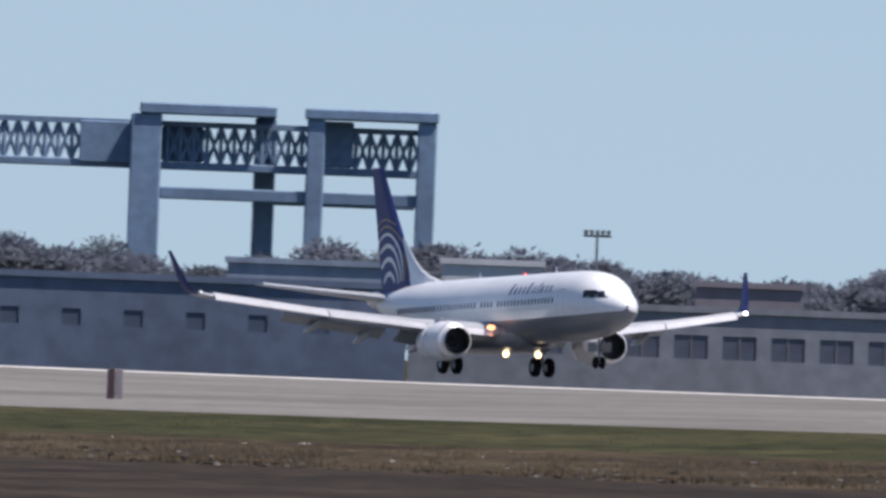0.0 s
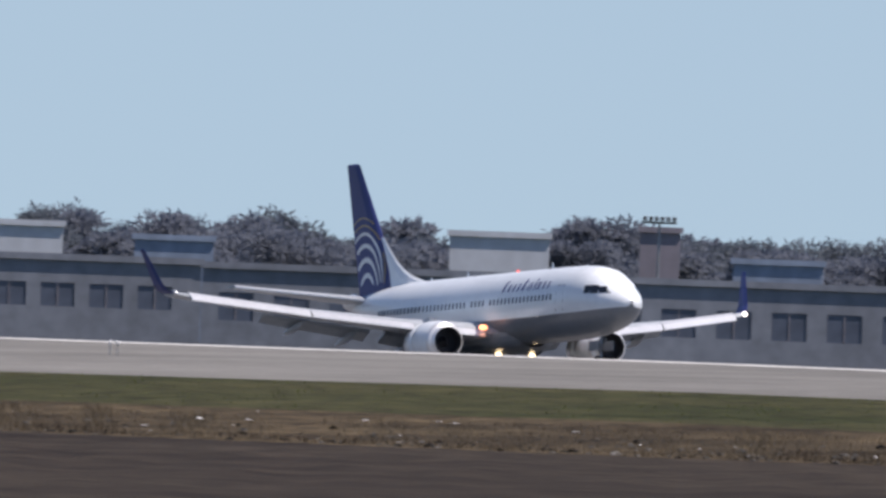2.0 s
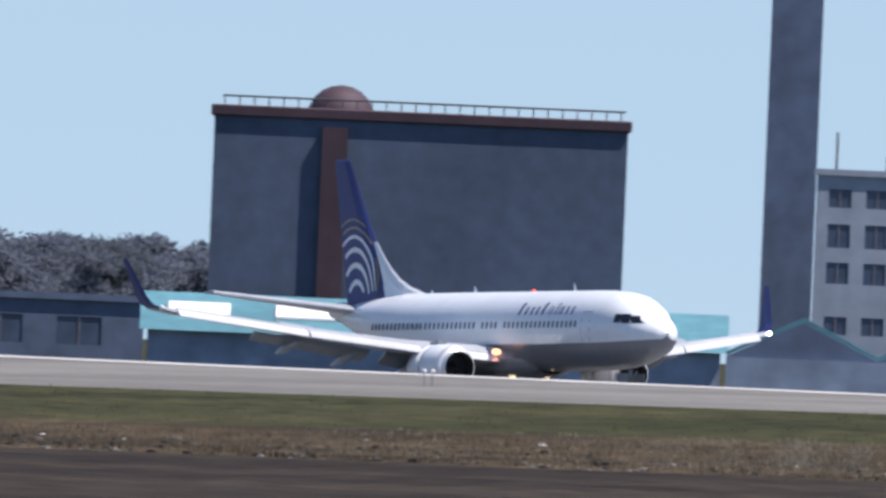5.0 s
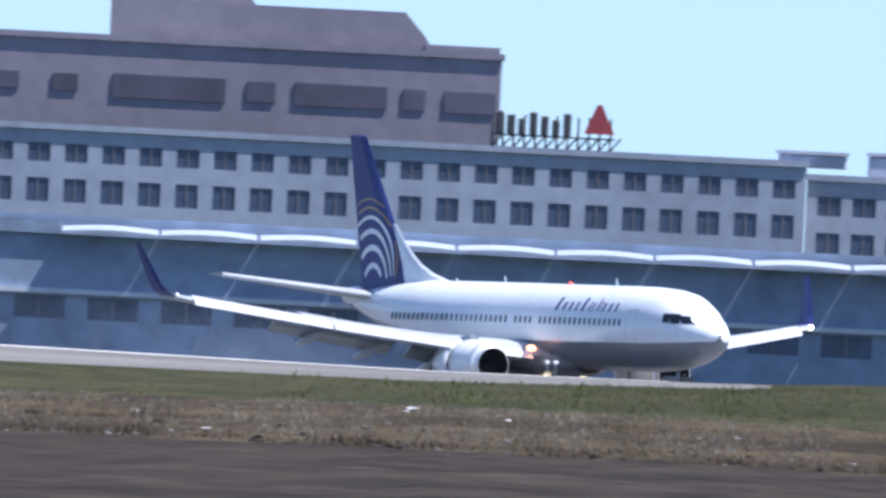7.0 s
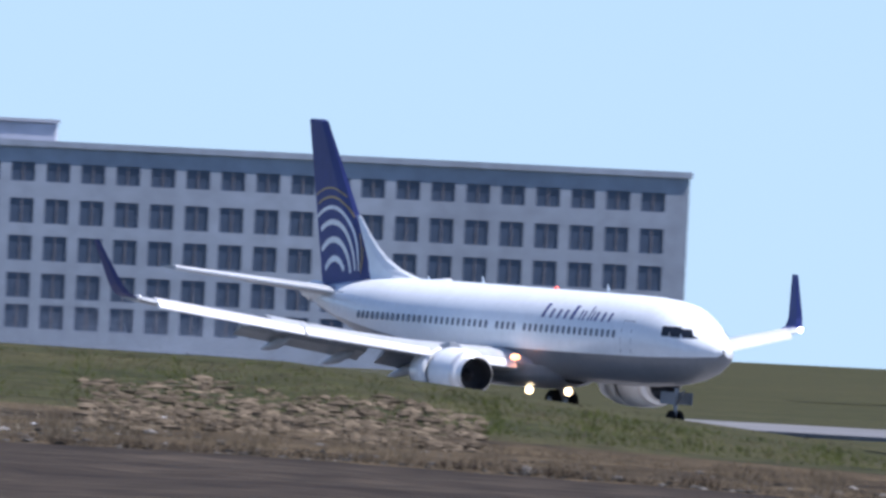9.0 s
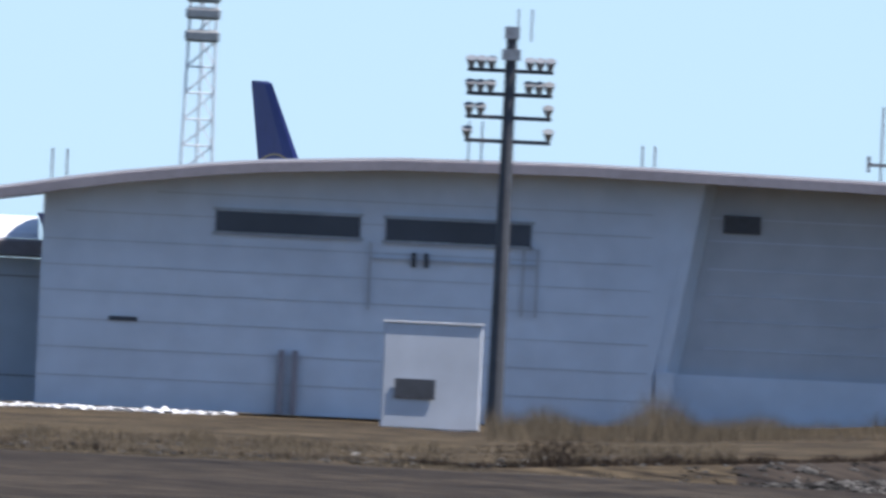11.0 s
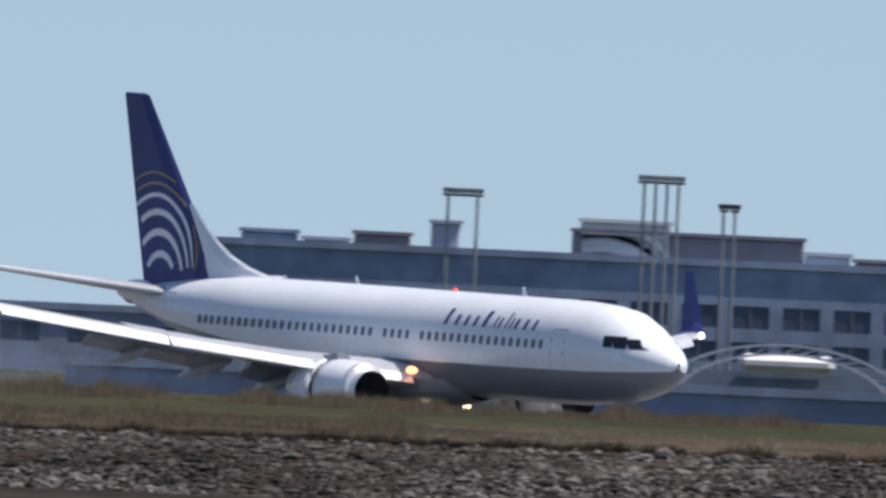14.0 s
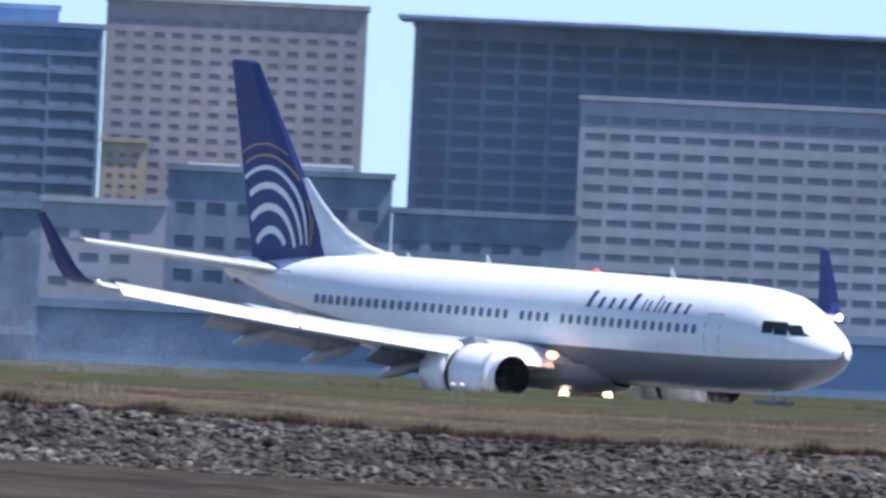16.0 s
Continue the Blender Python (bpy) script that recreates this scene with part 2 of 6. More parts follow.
def loft(bm, rings, caps=True, closed=True):
    rows = [[bm.verts.new(p) for p in ring] for ring in rings]
    n = len(rows[0])
    for a, b in zip(rows, rows[1:]):
        for i in range(n if closed else n - 1):
            j = (i + 1) % n
            bm.faces.new((a[i], a[j], b[j], b[i]))
    if caps and closed:
        bm.faces.new(rows[0])
        bm.faces.new(rows[-1])
    return bm


def spot(u, e, dist):
    """World point at panorama step u, e steps above the eye's level, at that distance."""
    a = radians(AZ0) + u / FOCAL
    return Vector((dist * math.sin(a), dist * math.cos(a), EYE.z + dist * e / FOCAL))


def facing(u, dist, z=0.0):
    """A frame on the ground that faces the eye: x to the right, y away, z up."""
    p = spot(u, 0, dist)
    return pose(p.x, p.y, z, 0, 0, -(AZ0 + math.degrees(u / FOCAL)))

# ---- ground ----
# panorama step, then distance and level (steps above the eye) at: shore edge, bank top, dry grass end, lawn end, crest
SHAPE = [
    (-1400, 1500, -277, 1502, -276, 1560, -231, 1640, -190, 1800, -114),
    (0, 1442, -279, 1444, -278, 1530, -229, 1600, -184, 1790, -118),
    (2200, 1352, -287, 1354, -286, 1435, -224, 1531, -168, 1675, -115),
    (3700, 1298, -282, 1300, -281, 1390, -232, 1470, -172, 1600, -119),
    (5900, 1240, -276, 1242, -275, 1320, -205, 1420, -152, 1510, -122),
    (6800, 1200, -273, 1202, -272, 1290, -193, 1400, -149, 1480, -131),
    (7300, 1190, -274, 1192, -273, 1280, -195, 1380, -136, 1440, -128),
    (7700, 1180, -278, 1182, -277, 1270, -200, 1360, -118, 1420, -112),
    (8230, 1160, -282, 1162, -281, 1250, -208, 1350, -112, 1400, -105),
    (9000, 1150, -290, 1152, -289, 1240, -225, 1340, -125, 1390, -118),
    (10300, 1140, -325, 1142, -324, 1230, -275, 1320, -262, 1400, -245),
    (11000, 1140, -335, 1142, -334, 1230, -290, 1320, -266, 1400, -250),
    (12100, 1140, -335, 1142, -334, 1230, -288, 1320, -262, 1400, -246),
    (12650, 1145, -340, 1152, -300, 1240, -262, 1320, -245, 1400, -225),
    (13100, 1160, -345, 1172, -270, 1250, -240, 1320, -215, 1400, -192),
    (13600, 1165, -350, 1177, -255, 1270, -225, 1340, -200, 1440, -180),
    (14100, 1165, -354, 1177, -250, 1300, -215, 1370, -195, 1470, -178),
    (15500, 1165, -350, 1177, -248, 1310, -208, 1390, -190, 1480, -170),
    (16900, 1165, -340, 1177, -238, 1300, -205, 1380, -186, 1480, -180),
    (17500, 1165, -338, 1177, -240, 1290, -205, 1370, -190, 1475, -186),
    (18200, 1165, -350, 1177, -253, 1290, -208, 1370, -194, 1470, -188),
    (18800, 1165, -362, 1177, -273, 1290, -214, 1370, -197, 1470, -189),
    (21000, 1165, -362, 1177, -272, 1290, -216, 1370, -197, 1470, -189),
]
_U = np.array([s[0] for s in SHAPE], float)
_S = np.array([s[1:] for s in SHAPE], float)


def edge(u, k):
    """Distance and height of ground line k at panorama step u."""
    d, e = np.interp(u, _U, _S[:, 2 * k]), np.interp(u, _U, _S[:, 2 * k + 1])
    return d, EYE.z + d * e / FOCAL


def ground_strip(name, label, mat, lines, u0, u1, step, cuts, rough, wobble=0.0):
    """A sheet between successive ground lines; lines: functions of u that give distance and height."""
    us = np.arange(u0, u1 + step, step)
    verts, faces = [], []
    prof = []
    for (la, lb), c in zip(zip(lines, lines[1:]), cuts):
        prof += [(la, lb, i / c) for i in range(c)]
    prof.append((lines[-2], lines[-1], 1.0))
    nr = len(prof)
    for u in us:
        for k, (la, lb, w) in enumerate(prof):
            (d0, z0), (d1, z1) = la(u), lb(u)
            d, z = d0 + (d1 - d0) * w, z0 + (z1 - z0) * w
            p = spot(u, 0, d)
            inner = 0 < k < nr - 1
            q = Vector((p.x * 0.06, p.y * 0.06, 0))
            z += rough * noise.noise(q * 3) * (1.0 if inner else 0.0) + rough * 0.5 * noise.noise(q * 11) * (1.0 if inner else 0.0)
            verts.append((p.x, p.y, z))
    for i in range(len(us) - 1):
        for k in range(nr - 1):
            a = i * nr + k
            faces.append((a, a + 1, a + 1 + nr, a + nr))
    me = bpy.data.meshes.new(name)
    me.from_pydata(verts, [], faces)
    me.materials.append(mat)
    for p in me.polygons:
        p.use_smooth = True
    ob = new(name, me)
    return tagged(ob, label, kind="structure", category="ground")


def L(k):
    return lambda u: edge(u, k)


def behind(gap, z):
    return lambda u: (edge(u, 4)[0] + gap, z)


flat = bmesh.new()
bmesh.ops.create_circle(flat, cap_ends=True, segments=96, radius=4950, matrix=pose(0, 0, -1.6))
tagged(part("tidal_flat", flat, M["mud"]), "wide dark tidal flat round the airfield", "ground", kind="structure")
SHORE = [lambda u: (250, -0.6), lambda u: (800, -0.4), lambda u: (edge(u, 0)[0] - 120, edge(u, 0)[1] - 0.15), L(0)]
ground_strip("shore", "dark wet mud flat below the grass bank", M["mud"], SHORE, -3000, 9900, 60, (2, 6, 10), 0.12)
ground_strip("shore_soil", "bare brown soil along the shore", M["soil"], SHORE, 9900, 22500, 60, (2, 6, 10), 0.14)
ground_strip("bank", "brown soil bank along the shore", M["dry"], [L(0), L(1)], -3000, 12600, 50, (4,), 0.05)
ground_strip("stony_bank", "dark earth bank under loose stones", M["mud"], [L(0), L(1)], 12600, 22500, 50, (4,), 0.05)
ground_strip("dry_meadow", "dry brown grass on the bank", M["dry"], [L(1), L(2)], -3000, 22500, 40, (10,), 0.10)
ground_strip("lawn", "short green airfield grass", M["lawn"], [L(2), L(3)], -3000, 10900, 50, (6,), 0.05)
ground_strip("dry_lawn", "dry trampled grass before the hall", M["dry"], [L(2), L(3)], 10900, 13900, 50, (6,), 0.08)
ground_strip("lawn_east", "short green airfield grass", M["lawn"], [L(2), L(3)], 13900, 22500, 50, (6,), 0.05)
ground_strip("taxiway", "pale grey paved taxiway with a bright edge", M["apron"], [L(3), L(4)], -3000, 7350, 60, (3,), 0.0)
ground_strip("grass_crest", "green grass ridge before the runway", M["lawn"], [L(3), L(4)], 7350, 11000, 50, (6,), 0.05)
ground_strip("dry_crest", "dry grass round the hall", M["dry"], [L(3), L(4)], 11000, 13700, 50, (6,), 0.05)
ground_strip("crest_east", "green grass ridge before the runway", M["lawn"], [L(3), L(4)], 13700, 22500, 50, (6,), 0.05)
ground_strip("ground", "flat airfield ground reaching the horizon", M["lawn"], [L(4), behind(45, -0.06), lambda u: (2450, -0.06), lambda u: (4900, -0.06)], -4500, 24000, 150, (3, 6, 6), 0.0)
ground_strip("taxiway_edge", "bright painted edge line of the taxiway", M["line"],
             [lambda u: (edge(u, 4)[0] - 11, edge(u, 4)[1] + (edge(u, 3)[1] - edge(u, 4)[1]) * 11 / (edge(u, 4)[0] - edge(u, 3)[0]) + 0.02), lambda u: (edge(u, 4)[0] - 3, edge(u, 4)[1] + 0.012)], -3000, 7200, 60, (1,), 0.0)
bm_ = bmesh.new()
loft(bm_, [[Vector((x, runway_y(x) + y, z + dz)) for y, dz in ((-24, 0), (30, 0), (30, -0.6), (-24, -0.6))] for x, z in ((-3600, 0.24), (-2200, 0.24), (-1720, 0.21), (-1560, 0.08), (-1300, 0.02), (300, 0.0))])
rw = part("runway", bm_, M["runway"])
tagged(rw, "grey grooved runway pavement", "runway", kind="structure")


# ---- loose stones and dry plants ----
def shard_mesh(name, centres, sizes, mat, flat=0.6):
    """Many rough stones as one mesh."""
    bm = bmesh.new()
    bmesh.ops.create_icosphere(bm, subdivisions=1, radius=1.0)
    base = np.array([v.co[:] for v in bm.verts])
    tri = np.array([[v.index for v in f.verts] for f in bm.faces])
    bm.free()
    n = len(centres)
    rs = np.random.RandomState(7)
    ang = rs.uniform(0, 6.28, n)
    jit = 1 + rs.uniform(-0.35, 0.35, (n, len(base), 1))
    sc = np.stack([sizes * rs.uniform(0.8, 1.5, n), sizes * rs.uniform(0.7, 1.1, n), sizes * flat * rs.uniform(0.7, 1.3, n)], 1)
    v = base[None] * jit * sc[:, None, :]
    c, s = np.cos(ang)[:, None], np.sin(ang)[:, None]
    v = np.stack([v[..., 0] * c - v[..., 1] * s, v[..., 0] * s + v[..., 1] * c, v[..., 2]], 2) + centres[:, None, :]
    f = (tri[None] + (np.arange(n) * len(base))[:, None, None]).reshape(-1, 3)
    me = bpy.data.meshes.new(name)
    me.from_pydata(v.reshape(-1, 3).tolist(), [], f.tolist())
    me.materials.append(mat)
    return me


def on_ground(us, ks, ws):
    """World points between ground lines ks and ks+1."""
    d0, z0 = edge(us, ks)
    d1, z1 = edge(us, ks + 1)
    d, z = d0 + (d1 - d0) * ws, z0 + (z1 - z0) * ws
    a = np.radians(AZ0) + us / FOCAL
    return np.stack([d * np.sin(a), d * np.cos(a), z], 1)


rs = np.random.RandomState(3)
N = 44000
us = rs.uniform(12500, 21500, N)
ws = rs.uniform(-0.05, 1.0, N)
keep = (us > 13250 - 650 * (1 - ws)) | (rs.uniform(0, 1, N) < 0.06)
pts = on_ground(us[keep], 0, ws[keep])
sz = 0.058 + 0.085 * rs.uniform(0, 1, len(pts)) ** 2 + (rs.uniform(0, 1, len(pts)) < 0.03) * 0.14
heap = tagged(new("stone_bank", shard_mesh("stone_bank", pts, sz, M["stone"])), "loose grey stones heaped on the shore bank", "stones", kind="stuff")
# the larger stones along one stretch lie singly
single = [shard_mesh("stone", np.zeros((1, 3)), np.array([g]), M["stone"]) for g in (0.16, 0.20, 0.25, 0.31)]
for q in on_ground(rs.uniform(17600, 19700, 300), 0, rs.uniform(0.05, 0.95, 300)):
    st = new("stone", single[rs.randint(4)])
    st.parent, st.location = heap, (q[0], q[1], q[2] + 0.03)
    st.rotation_euler = (rs.uniform(-0.3, 0.3), rs.uniform(-0.3, 0.3), rs.uniform(0, 6.28))
N = 2600
us = rs.uniform(-1500, 12500, N)
pts = on_ground(us, 1, rs.uniform(0, 0.7, N) ** 2)
tagged(new("scattered_stones", shard_mesh("scattered_stones", pts, 0.05 + 0.12 * rs.uniform(0, 1, N) ** 3, M["stone"])),
       "small pale stones scattered along the bank", "stones", kind="stuff")


def blades(name, pts, height, width, mat, label, lean=0.25, seed=1):
    """Thin upright blades, one triangle each."""
    r = np.random.RandomState(seed)
    n = len(pts)
    h = height * r.uniform(0.45, 1.2, n)
    a = r.uniform(0, 3.14, n)
    w = width * r.uniform(0.6, 1.4, n)
    dx, dy = np.cos(a) * w, np.sin(a) * w
    tip = pts + np.stack([r.normal(0, lean, n) * h, r.normal(0, lean, n) * h, h], 1)
    v = np.stack([pts - np.stack([dx, dy, 0 * h + 0.05], 1), pts + np.stack([dx, dy, 0 * h - 0.05], 1), tip], 1).reshape(-1, 3)
    f = np.arange(3 * n).reshape(-1, 3)
    me = bpy.data.meshes.new(name)
    me.from_pydata(v.tolist(), [], f.tolist())
    me.materials.append(mat)
    return tagged(new(name, me), label, "dry grass", kind="stuff")


def patchy(us, seed, scale=0.004):
    return np.array([0.5 + 0.8 * noise.noise(Vector((u * scale, seed * 7.3, 0))) for u in us])


def meadow(name, n, u0, u1, k, w0, w1, height, width, label, mat="straw", seed=1, thin=0.35, fade=0.0):
    r = np.random.RandomState(seed)
    us = r.uniform(u0, u1, n)
    if fade:
        us = us[np.clip(np.minimum(us - u0, u1 - us) / fade, 0, 1) > r.uniform(0, 1, n)]
        n = len(us)
    keep = patchy(us, seed) > r.uniform(0, thin, n)
    us = us[keep]
    ws = r.uniform(w0, w1, len(us))
    hh = height * np.clip(patchy(us, seed + 5, 0.012), 0.25, 1.3)
    return blades(name, on_ground(us, k, ws), hh, width, M[mat], label, seed=seed)


meadow("bank_grass", 70000, -1500, 12600, 1, 0.0, 0.8, 0.34, 0.018, "short dry brown grass on the bank", seed=2)
meadow("bank_weeds", 16000, -1500, 12600, 1, 0.0, 0.12, 0.42, 0.018, "dark dead weeds at the foot of the bank", mat="dead", seed=3, thin=0.9)
meadow("tall_reeds", 17000, 12150, 13350, 2, 0.0, 1.0, 1.3, 0.009, "tall straw coloured reeds before the hall", seed=4, thin=0.6)
meadow("reeds", 30000, 13250, 16300, 1, 0.3, 1.0, 0.62, 0.014, "straw coloured reeds above the stones", seed=9, thin=0.7)
meadow("soil_grass", 9000, 9900, 13000, 0, -3.0, 0.0, 0.22, 0.04, "thin dry grass on the bare soil", seed=10, thin=0.8)
meadow("brush", 26000, 12000, 21500, 1, 0.0, 0.05, 0.46, 0.022, "dark dead weeds along the top of the stones", mat="dead", seed=5, thin=0.25)
meadow("crest_grass", 52000, 13100, 17000, 3, 0.2, 1.0, 0.75, 0.012, "dry grass on the ridge before the runway", seed=6, thin=0.5)
meadow("ridge_tufts", 14000, 17000, 21500, 3, 0.6, 1.0, 0.42, 0.014, "scattered dry tufts on the ridge", seed=12, thin=1.2)
meadow("lawn_tufts", 8000, -1500, 9500, 2, 0.0, 1.0, 0.14, 0.03, "tufts of green grass in the lawn", mat="tuft", seed=8)
meadow("dead_shrub", 1300, 10770, 10980, 1, 0.1, 0.6, 0.5, 0.016, "low dark dead shrub on the bank", mat="dead", seed=14, thin=0.5)
N = 260
us = rs.uniform(-1400, 9000, N)
pts = on_ground(us, 1, rs.uniform(0.15, 0.95, N))
tagged(new("pale_debris", shard_mesh("pale_debris", pts, 0.03 + 0.16 * rs.uniform(0, 1, N) ** 3, M["snow"], flat=0.25)), "pale scraps and stones lying in the dry grass", "debris", kind="stuff")
N = 1500
us = rs.uniform(8640, 9350, N)
pts = on_ground(us, 1, rs.uniform(0.5, 1.0, N))
up = on_ground(us, 2, rs.uniform(0.0, 1.0, N) ** 1.4 * (0.55 + 0.1 * np.sin(us * 0.02)))
pts = np.where(rs.uniform(0, 1, (N, 1)) < 0.3, pts, up)
tagged(new("rubble", shard_mesh("rubble", pts, 0.07 + 0.26 * rs.uniform(0, 1, N) ** 3, M["sandstone"], flat=0.5)), "heap of sandy rubble on the grass bank", "rubble", kind="stuff")
meadow("hummock_grass", 26000, 6500, 10400, 2, 0.1, 1.0, 0.30, 0.03, "uneven green grass hummocks", mat="tuft", seed=31, thin=0.8, fade=900)
meadow("hummock_straw", 14000, 6200, 10400, 2, 0.0, 1.0, 0.26, 0.02, "dry straw between the grass hummocks", seed=32, thin=1.1, fade=700)
meadow("pale_straw", 24000, 4300, 8900, 1, 0.15, 1.0, 0.24, 0.03, "pale dry straw on the bank", mat="pale_straw", seed=35, thin=0.7, fade=700)
meadow("bank_straw", 26000, 16000, 21500, 1, 0.08, 1.0, 0.24, 0.018, "pale straw above the stones", mat="pale_straw", seed=36, thin=0.8, fade=500)
meadow("dark_clumps", 1500, 7300, 10200, 3, 0.4, 1.0, 0.16, 0.03, "dark dead clumps on the grass ridge", mat="dead", seed=33, thin=1.6)
meadow("tower_shrub", 2600, 12170, 12380, 1, 0.1, 0.9, 0.34, 0.02, "dark dead shrubs below the lamp tower", mat="dead", seed=34, thin=1.2)


# ---- buildings ----
HIGH = {}


def facade(w, h, depth, cols, rows, sides=True):
    """A block with window openings sunk in its front; cols and rows: (start, end) pairs in metres."""
    bm = bmesh.new()
    xs = sorted({0.0, w, *[c for p in cols for c in p]})
    zs = sorted({0.0, h, *[r for p in rows for r in p]})
    v = {}

    def vert(x, y, z):
        k = (round(x, 4), round(y, 4), round(z, 4))
        if k not in v:
            v[k] = bm.verts.new(k)
        return v[k]
    cs, rws = {(round(a, 4), round(b, 4)) for a, b in cols}, {(round(a, 4), round(b, 4)) for a, b in rows}
    for x0, x1 in zip(xs, xs[1:]):
        for z0, z1 in zip(zs, zs[1:]):
            if (round(x0, 4), round(x1, 4)) in cs and (round(z0, 4), round(z1, 4)) in rws:
                d = 0.16
                for (ax, az), (bx, bz) in (((x0, z0), (x1, z0)), ((x1, z0), (x1, z1)), ((x1, z1), (x0, z1)), ((x0, z1), (x0, z0))):
                    bm.faces.new((vert(ax, 0, az), vert(bx, 0, bz), vert(bx, d, bz), vert(ax, d, az)))
            else:
                bm.faces.new((vert(x0, 0, z0), vert(x1, 0, z0), vert(x1, 0, z1), vert(x0, 0, z1)))
    for x in (0.0, w):
        for z0, z1 in zip(zs, zs[1:]):
            bm.faces.new((vert(x, 0, z0), vert(x, 0, z1), vert(x, depth, z1), vert(x, depth, z0)))
    for x0, x1 in zip(xs, xs[1:]):
        bm.faces.new((vert(x0, 0, h), vert(x1, 0, h), vert(x1, depth, h), vert(x0, depth, h)))
    bm.faces.new([vert(x, depth, z) for x, z in ((0.0, 0.0), (w, 0.0), (w, h), (0.0, h))])
    return bm


def panes(parent, cols, rows, mat, name="window", bar=True):
    """One window object in each opening, sharing a mesh by size."""
    made = {}
    for x0, x1 in cols:
        for z0, z1 in rows:
            k = (round(x1 - x0, 3), round(z1 - z0, 3))
            if k not in made:
                w, h = k
                bm = boxes((0.01, w - 0.01, 0.08, 0.15, 0.01, h - 0.01))
                if bar:
                    box(bm, w / 2 - 0.04, w / 2 + 0.04, 0.03, 0.085, 0.01, h - 0.01)
                me = finish(name, bm, mat)
                if bar:
                    me.materials.append(M["fascia"])
                    for p in me.polygons[6:]:
                        p.material_index = 1
                made[k] = me
            ob = new(name, made[k])
            ob.parent = parent
            ob.location = (x0, 0, z0)


def building(name, label, u0, u1, top, dist, depth, mat, cols=None, rows=(), glass="pane", base=None, coping=True, group="", category="building", bar=True):
    """A block whose front spans u0..u1 and rises to level top; cols: (first, pitch, width, count), rows: (low, high) levels."""
    k = dist / FOCAL
    z0 = -0.06 if base is None else base
    w, h = (u1 - u0) * k, EYE.z + top * k - z0
    th = root(name, facing((u0 + u1) / 2, dist, z0) @ pose(-w / 2, 0, 0), label, category, group)
    cc, rr = [], []
    if cols:
        first, pitch, wide, count = cols
        cc = [((first + i * pitch) * k, (first + i * pitch + wide) * k) for i in range(count)]
        rr = [(EYE.z + a * k - z0, EYE.z + b * k - z0) for a, b in rows]
    part("wall", facade(w, h, depth, cc, rr), M[mat], th)
    if coping:
        part("roof_edge", boxes((-0.2, w + 0.2, -0.2, 0.25, h, h + 0.45), (-0.2, w + 0.2, depth - 0.25, depth + 0.2, h, h + 0.45),
                                (-0.2, 0.25, 0.25, depth - 0.25, h, h + 0.45), (w - 0.25, w + 0.2, 0.25, depth - 0.25, h, h + 0.45)), M[mat], th)
    if cc:
        panes(th, cc, rr, M[glass], bar=bar)
    HIGH[th.name] = h
    return th


def roof_box(th, u0, u1, top, ref_u, dist, mat, label="", y0=1.0, depth=6.0, low=None):
    """A plant room on a building's roof, as its part; ref_u: the building's first step."""
    k = dist / FOCAL
    h = HIGH[th.name]
    z1 = EYE.z + top * k - th.location.z
    bm = boxes(((u0 - ref_u) * k, (u1 - ref_u) * k, y0, y0 + depth, (h if low is None else low) + 0.002, z1), bevel=0.12)
    box(bm, (u0 - ref_u) * k - 0.15, (u1 - ref_u) * k + 0.15, y0 - 0.15, y0 + depth + 0.15, z1 + 0.004, z1 + 0.25)
    return part("plant_room", bm, M[mat], th, label)


# ---- the airliner ----
PIVOT = 17.0   # the aircraft's origin lies on the ground, this far behind the nose
# metres behind the nose: top, bottom and half width of the fuselage
HULL = [(0, 3.53, 3.37, 0.06), (0.12, 3.76, 3.10, 0.35), (0.4, 3.99, 2.82, 0.67), (0.9, 4.28, 2.50, 1.00), (1.6, 4.63, 2.23, 1.30), (2.4, 5.06, 2.02, 1.52),
        (3.3, 5.41, 1.87, 1.69), (4.4, 5.57, 1.76, 1.82), (6, 5.66, 1.67, 1.90), (8, 5.68, 1.64, 1.92), (12, 5.68, 1.64, 1.92), (18, 5.68, 1.64, 1.92),
        (24, 5.68, 1.66, 1.92), (27, 5.67, 1.86, 1.89), (29.5, 5.65, 2.28, 1.77), (32, 5.52, 2.86, 1.50), (34.5, 5.30, 3.46, 1.12), (36.5, 5.08, 3.98, 0.73), (38, 4.84, 4.40, 0.29)]
_H = np.array(HULL)


def hull(x):
    return [float(np.interp(x, _H[:, 0], _H[:, i])) for i in (1, 2, 3)]


def skin(x, ang, out=0.0):
    """A point on the fuselage; ang: degrees from the top, clockwise as seen from the nose's side (to the right side of the aircraft)."""
    top, bot, w = hull(x)
    zc, hh = (top + bot) / 2, (top - bot) / 2
    a = radians(ang)
    return Vector((PIVOT - x, -(w + out) * math.sin(a), zc + (hh + out) * math.cos(a)))


def skin_at(x, z, side, out=0.0):
    top, bot, w = hull(x)
    c = max(-1.0, min(1.0, (z - (top + bot) / 2) / ((top - bot) / 2)))
    return skin(x, side * math.degrees(math.acos(c)), out)


def skin_patch(xa, xb, za, zb, side, out, nx=3, nz=3, slant=0.0):
    """A thin plate that follows the skin between two stations and two heights."""
    bm = bmesh.new()
    g = [[bm.verts.new(skin_at(xa + (xb - xa) * i / nx + slant * j / nz, za + (zb - za) * j / nz, side, out)) for j in range(nz + 1)] for i in range(nx + 1)]
    for i in range(nx):
        for j in range(nz):
            bm.faces.new((g[i][j], g[i + 1][j], g[i + 1][j + 1], g[i][j + 1]))
    return bm


def thick(bm, d):
    bmesh.ops.recalc_face_normals(bm, faces=bm.faces)
    bmesh.ops.solidify(bm, geom=bm.faces[:], thickness=d)
    return bm


